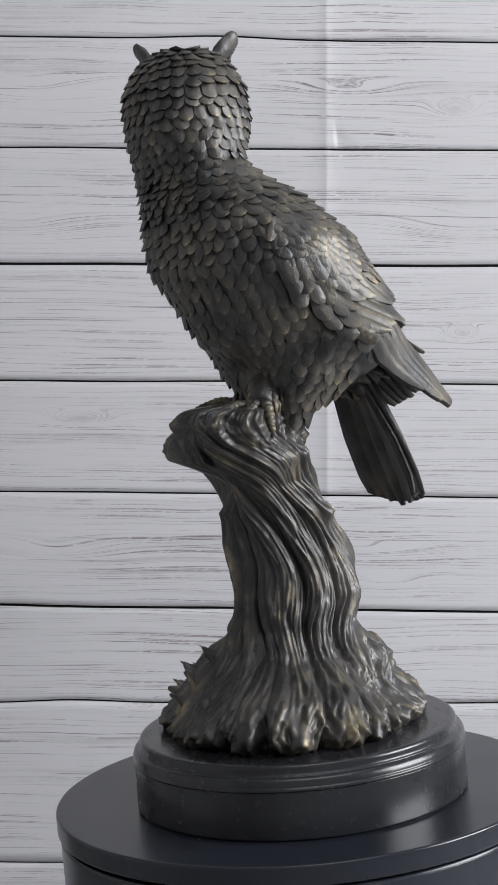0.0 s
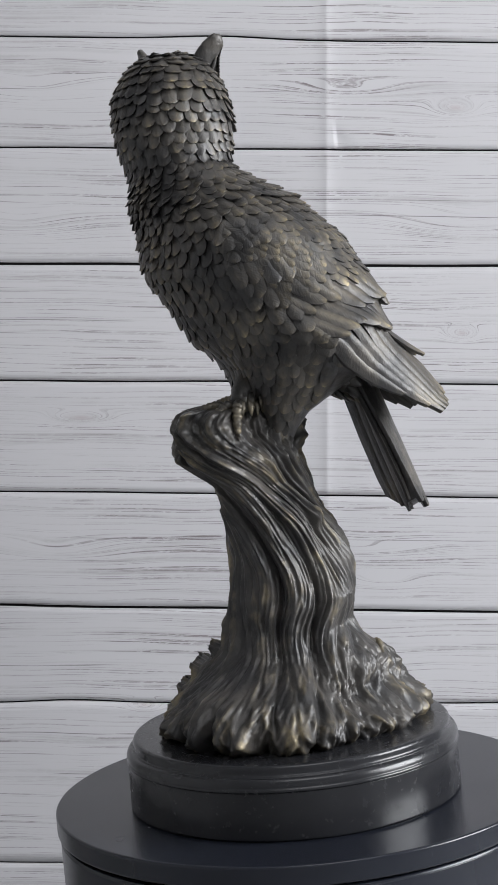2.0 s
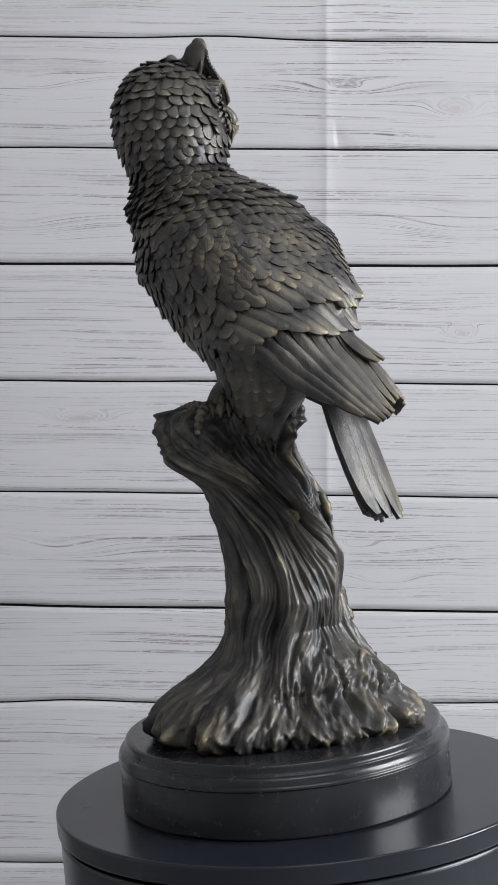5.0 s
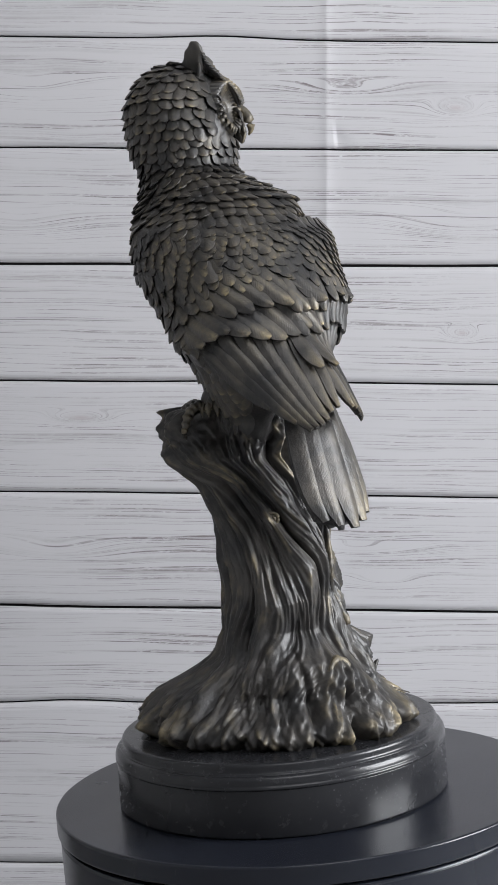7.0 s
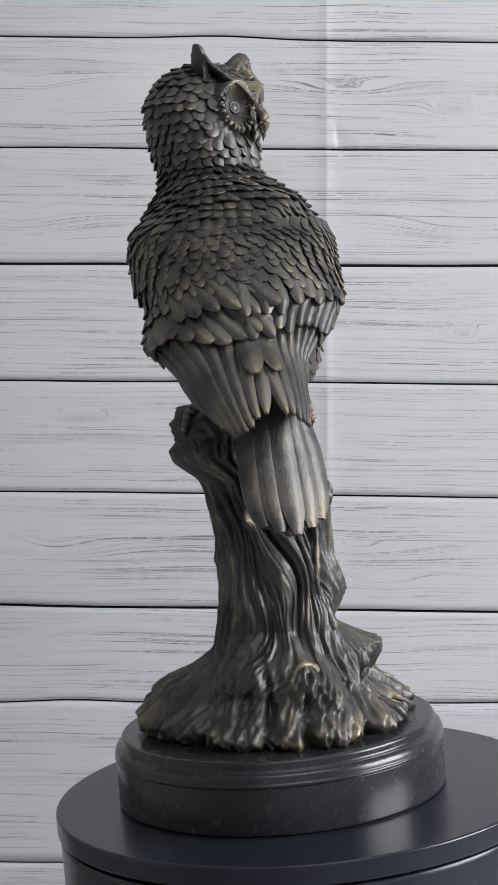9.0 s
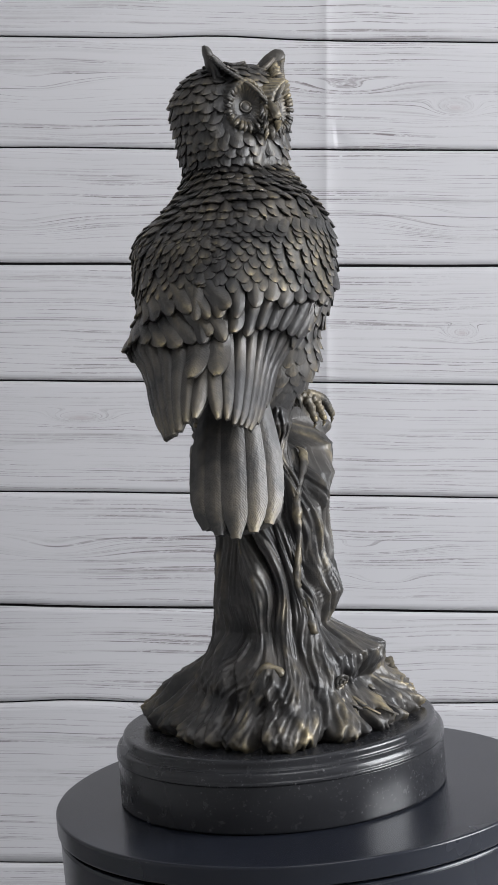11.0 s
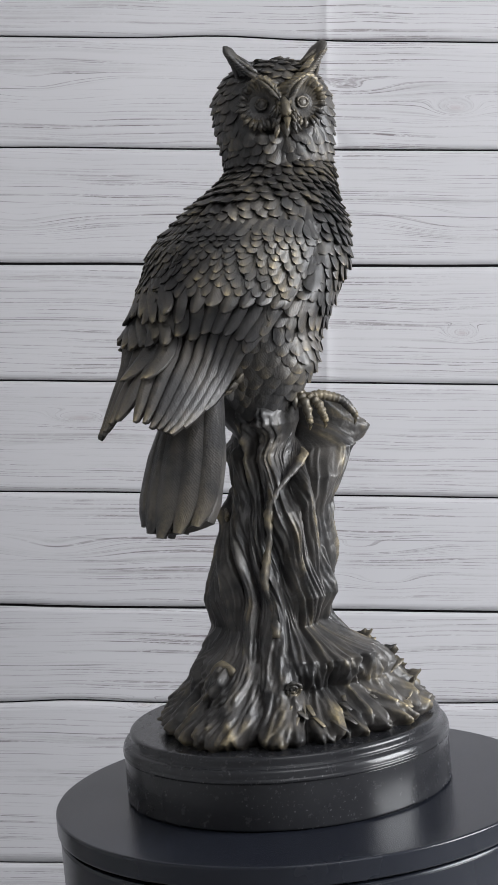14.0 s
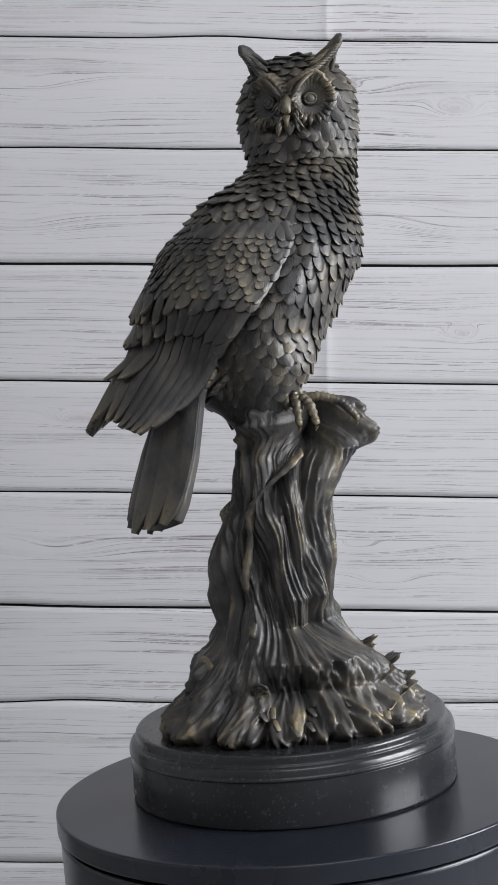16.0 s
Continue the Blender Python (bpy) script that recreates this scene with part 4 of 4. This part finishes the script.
    # brows, from the beak's root up and out to the tufts, overhanging the eyes
    for s in (-1, 1):
        brow = path([at(0.0330, s * 0.0022, 0.5265), at(0.0330, s * 0.0060, 0.5335), at(0.0308, s * 0.0110, 0.5392), at(0.0258, s * 0.0175, 0.5450), at(0.0190, s * 0.0240, 0.5525), at(0.0165, s * 0.0285, 0.5585)], 24)
        t = np.linspace(0, 1, 24)
        tube(cast, brow, np.interp(t, [0, 0.2, 0.5, 0.8, 1], [0.0012, 0.0021, 0.0024, 0.0022, 0.0010]), 9, 0.03, 0.15, 1.0, 0.6)
        for k in range(2, 22):
            q = brow[k]
            tan = unit(brow[k + 1] - brow[k - 1])
            d = unit(tan * 0.8 - up * 0.30 + r * s * 0.35 + f * 0.10)
            tube(cast, np.array([q + f * 0.0012 - tan * 0.001, q + d * 0.0030 + f * 0.0022, q + d * 0.0058 + f * 0.0012]), np.array([0.0009, 0.0013, 0.0006]), 6, rng.uniform(0.0, 0.3), squash=0.7)
    # beak
    beak = path([at(0.0320, 0, 0.5290), at(0.0365, 0, 0.5235), at(0.0385, 0, 0.5165), at(0.0362, 0, 0.5105)], 10)
    tube(cast, beak, np.array([0.0016, 0.0022, 0.0028, 0.0031, 0.0031, 0.0028, 0.0024, 0.0018, 0.0011, 0.0004]), 10, 0.6, squash=1.15)
    lower = path([at(0.029, 0, 0.5130), at(0.0325, 0, 0.5092), at(0.0330, 0, 0.5060)], 6)
    tube(cast, lower, np.array([0.0034, 0.0034, 0.0030, 0.0024, 0.0016, 0.0006]), 8, 0.2)
    # bristles at both sides of the beak
    for k in range(16):
        s = 1 if k % 2 else -1
        p = at(0.0310, s * rng.uniform(0.0028, 0.0050), rng.uniform(0.512, 0.527))
        d = unit(r * s * rng.uniform(0.2, 0.7) - up * 0.9 + f * 0.3)
        tube(cast, np.array([p, p + d * 0.004 + f * 0.0015, p + d * 0.0085]), np.array([0.0010, 0.0013, 0.0004]), 6, rng.uniform(0, 0.5))


def build_feet(cast):
    # each foot: ankle, then toes by heading (degrees) that drape over the log's end
    for ax, ay, toes in ((-0.036, 0.002, ((150, 0.020), (112, 0.036), (196, 0.016))), (0.009, 0.014, ((44, 0.017), (84, 0.036), (10, 0.012)))):
        az = 0.3525
        leg = path([(ax * 0.40 - 0.004, ay * 0.4 - 0.004, 0.368), (ax * 0.8, ay * 0.8, 0.360), (ax, ay, az)], 8)
        tube(cast, leg, np.interp(np.linspace(0, 1, 8), [0, 1], [0.011, 0.0058]), 12, 0.15, 0.08)
        for k in range(40):
            t0 = (k // 10) / 4.0
            base = leg[int(t0 * 7)]
            h = radians(k * 36 + 18 * (k // 10))
            d = np.array([math.cos(h), math.sin(h), 0])
            rr = np.interp(t0, [0, 1], [0.0112, 0.0058])
            tube(cast, np.array([base + d * (rr - 0.001), base + d * (rr + 0.0018) - [0, 0, 0.005], base + d * (rr + 0.0014) - [0, 0, 0.0105]]), np.array([0.0016, 0.0023, 0.0004]), 7, 0.5, squash=0.6, up=d)
        for h, reach in toes:
            d = np.array([math.cos(radians(h)), math.sin(radians(h)), 0])
            p = np.array([ax, ay, az - 0.002])
            toe = path([p, p + d * reach * 0.4 + [0, 0, 0.0035], p + d * reach * 0.8 + [0, 0, -0.001], p + d * reach + [0, 0, -0.010]], 40)
            t = np.linspace(0, 1, 40)
            rad = np.interp(t, [0, 0.8, 1], [0.0031, 0.0027, 0.0021]) * (1 + 0.16 * np.cos(t * reach * 2600))
            tube(cast, toe, rad, 10, 0.42)
            e = toe[-1]
            claw = path([e, e + d * 0.0012 + [0, 0, -0.003], e - d * 0.0006 + [0, 0, -0.0065]], 6)
            tube(cast, claw, np.array([0.0022, 0.0021, 0.0018, 0.0013, 0.0008, 0.0003]), 8, 0.7)


# how far the sections are out of round: height, centre x and y, then shares of the radius (mean, and pairs that go once, twice and thrice round)
FOOT_SECTIONS = [(0.165, -0.0063, -0.0012, 0.019, 0.011, 0.014, 0.024, 0.012, -0.036, -0.006), (0.187, -0.0044, -0.0017, -0.028, -0.109, 0.004, 0.048, 0.002, -0.084, -0.019), (0.204, -0.0019, -0.0044, 0.01, 0.067, 0.007, 0.048, 0.092, 0.017, 0.079), 
    (0.221, -0.0026, -0.006, -0.08, -0.087, -0.037, 0.011, -0.018, 0.05, -0.054), (0.238, -0.0024, -0.0067, -0.014, -0.039, -0.002, -0.003, 0.085, 0.017, 0.067), (0.262, -0.0022, -0.0045, -0.037, -0.05, -0.034, 0.013, 0.072, -0.095, 0.005), 
    (0.289, -0.0048, 0.0019, -0.055, 0.006, -0.016, 0.038, -0.01, -0.018, -0.017), (0.306, -0.0092, 0.0081, -0.159, 0.101, -0.133, 0.063, 0.019, -0.163, 0.093), (0.322, -0.0143, 0.0153, -0.03, -0.145, 0.04, -0.153, -0.001, -0.115, -0.007), 
    (0.339, -0.0111, 0.0243, -0.308, -0.5, -0.236, -0.353, -0.135, -0.337, -0.078)]
BODY_SECTIONS = [(0.372, -0.006, -0.0203, -0.158, -0.035, -0.011, -0.099, 0.139, -0.078, 0.054), (0.389, -0.0067, -0.0189, -0.1, -0.099, 0.004, -0.062, 0.103, 0.04, -0.004), (0.41, -0.0096, -0.0111, -0.086, 0.014, 0.012, -0.011, 0.003, 0.009, 0.011), 
    (0.43, -0.013, -0.003, -0.057, -0.011, 0.045, 0.003, 0.002, -0.005, -0.004), (0.455, -0.0176, 0.0068, -0.041, 0.018, 0.029, 0.031, 0.028, 0.007, -0.036), (0.471, -0.0208, 0.0175, -0.015, 0.015, -0.003, 0.039, -0.057, -0.003, -0.008), 
    (0.488, -0.0283, 0.0294, -0.117, -0.021, 0.038, 0.022, 0.046, -0.033, -0.017), (0.512, -0.0326, 0.0333, -0.033, 0.044, -0.035, 0.015, 0.009, -0.025, -0.002), (0.535, -0.0322, 0.0333, -0.026, -0.023, -0.022, 0.008, 0.071, 0.001, -0.004)]


def out_of_round(cast, table):
    """Press the collected pieces out of round, section by section."""
    table = np.array(table, float)
    for V in cast.v:
        c = [np.interp(V[:, 2], table[:, 0], table[:, k]) for k in range(1, 10)]
        x, y = V[:, 0] - c[0], V[:, 1] - c[1]
        az = np.arctan2(y, x)
        g = 1 + c[2]
        for n in (1, 2, 3):
            g = g + c[1 + 2 * n] * np.cos(n * az) + c[2 + 2 * n] * np.sin(n * az)
        V[:, 0], V[:, 1] = c[0] + x * g, c[1] + y * g


def build_statue():
    foot, bird, cast = Cast(), Cast(), Cast()
    build_trunk(foot)
    build_bark_plate(foot)
    out_of_round(foot, FOOT_SECTIONS)
    build_plumage(bird)
    build_wing(bird, -1, 11)
    build_wing(bird, 1, 12)
    build_head(bird)
    out_of_round(bird, BODY_SECTIONS)
    build_tail(cast)
    build_feet(cast)
    cast.take(foot)
    cast.take(bird)
    ob = cast.make("owl_statue", BRONZE)
    return tagged(ob, "dark patinated bronze owl statue perched on a gnarled trunk", "statue")


build_room()
build_backdrop()
disc, stone = build_supports()
statue = build_statue()


def motions():
    """The disc turns and carries plinth and statue round with it."""
    times = [0.0, 1.0, 2.0, 3.0, 4.0, 5.0, 6.0, 7.0, 8.0, 9.0, 10.0, 11.0, 12.0, 13.0, 14.0, 15.0, 16.0]
    lean = pose(0, 0, DISC_TOP) @ pose(0, 0, 0, 0, 0.32, 0) @ pose(0, 0, -DISC_TOP)          # the disc sits a hair off level
    spin = lambda t: lean @ pose(0, 0, 0, 0, 0, turn(t))
    walk(disc, [(t, spin(t) @ pose(0, 0, DISC_TOP)) for t in times])
    walk(stone, [(t, spin(t) @ pose(-0.00998, -0.00185, DISC_TOP + 0.0002)) for t in times])
    walk(statue, [(t, spin(t)) for t in times])


motions()
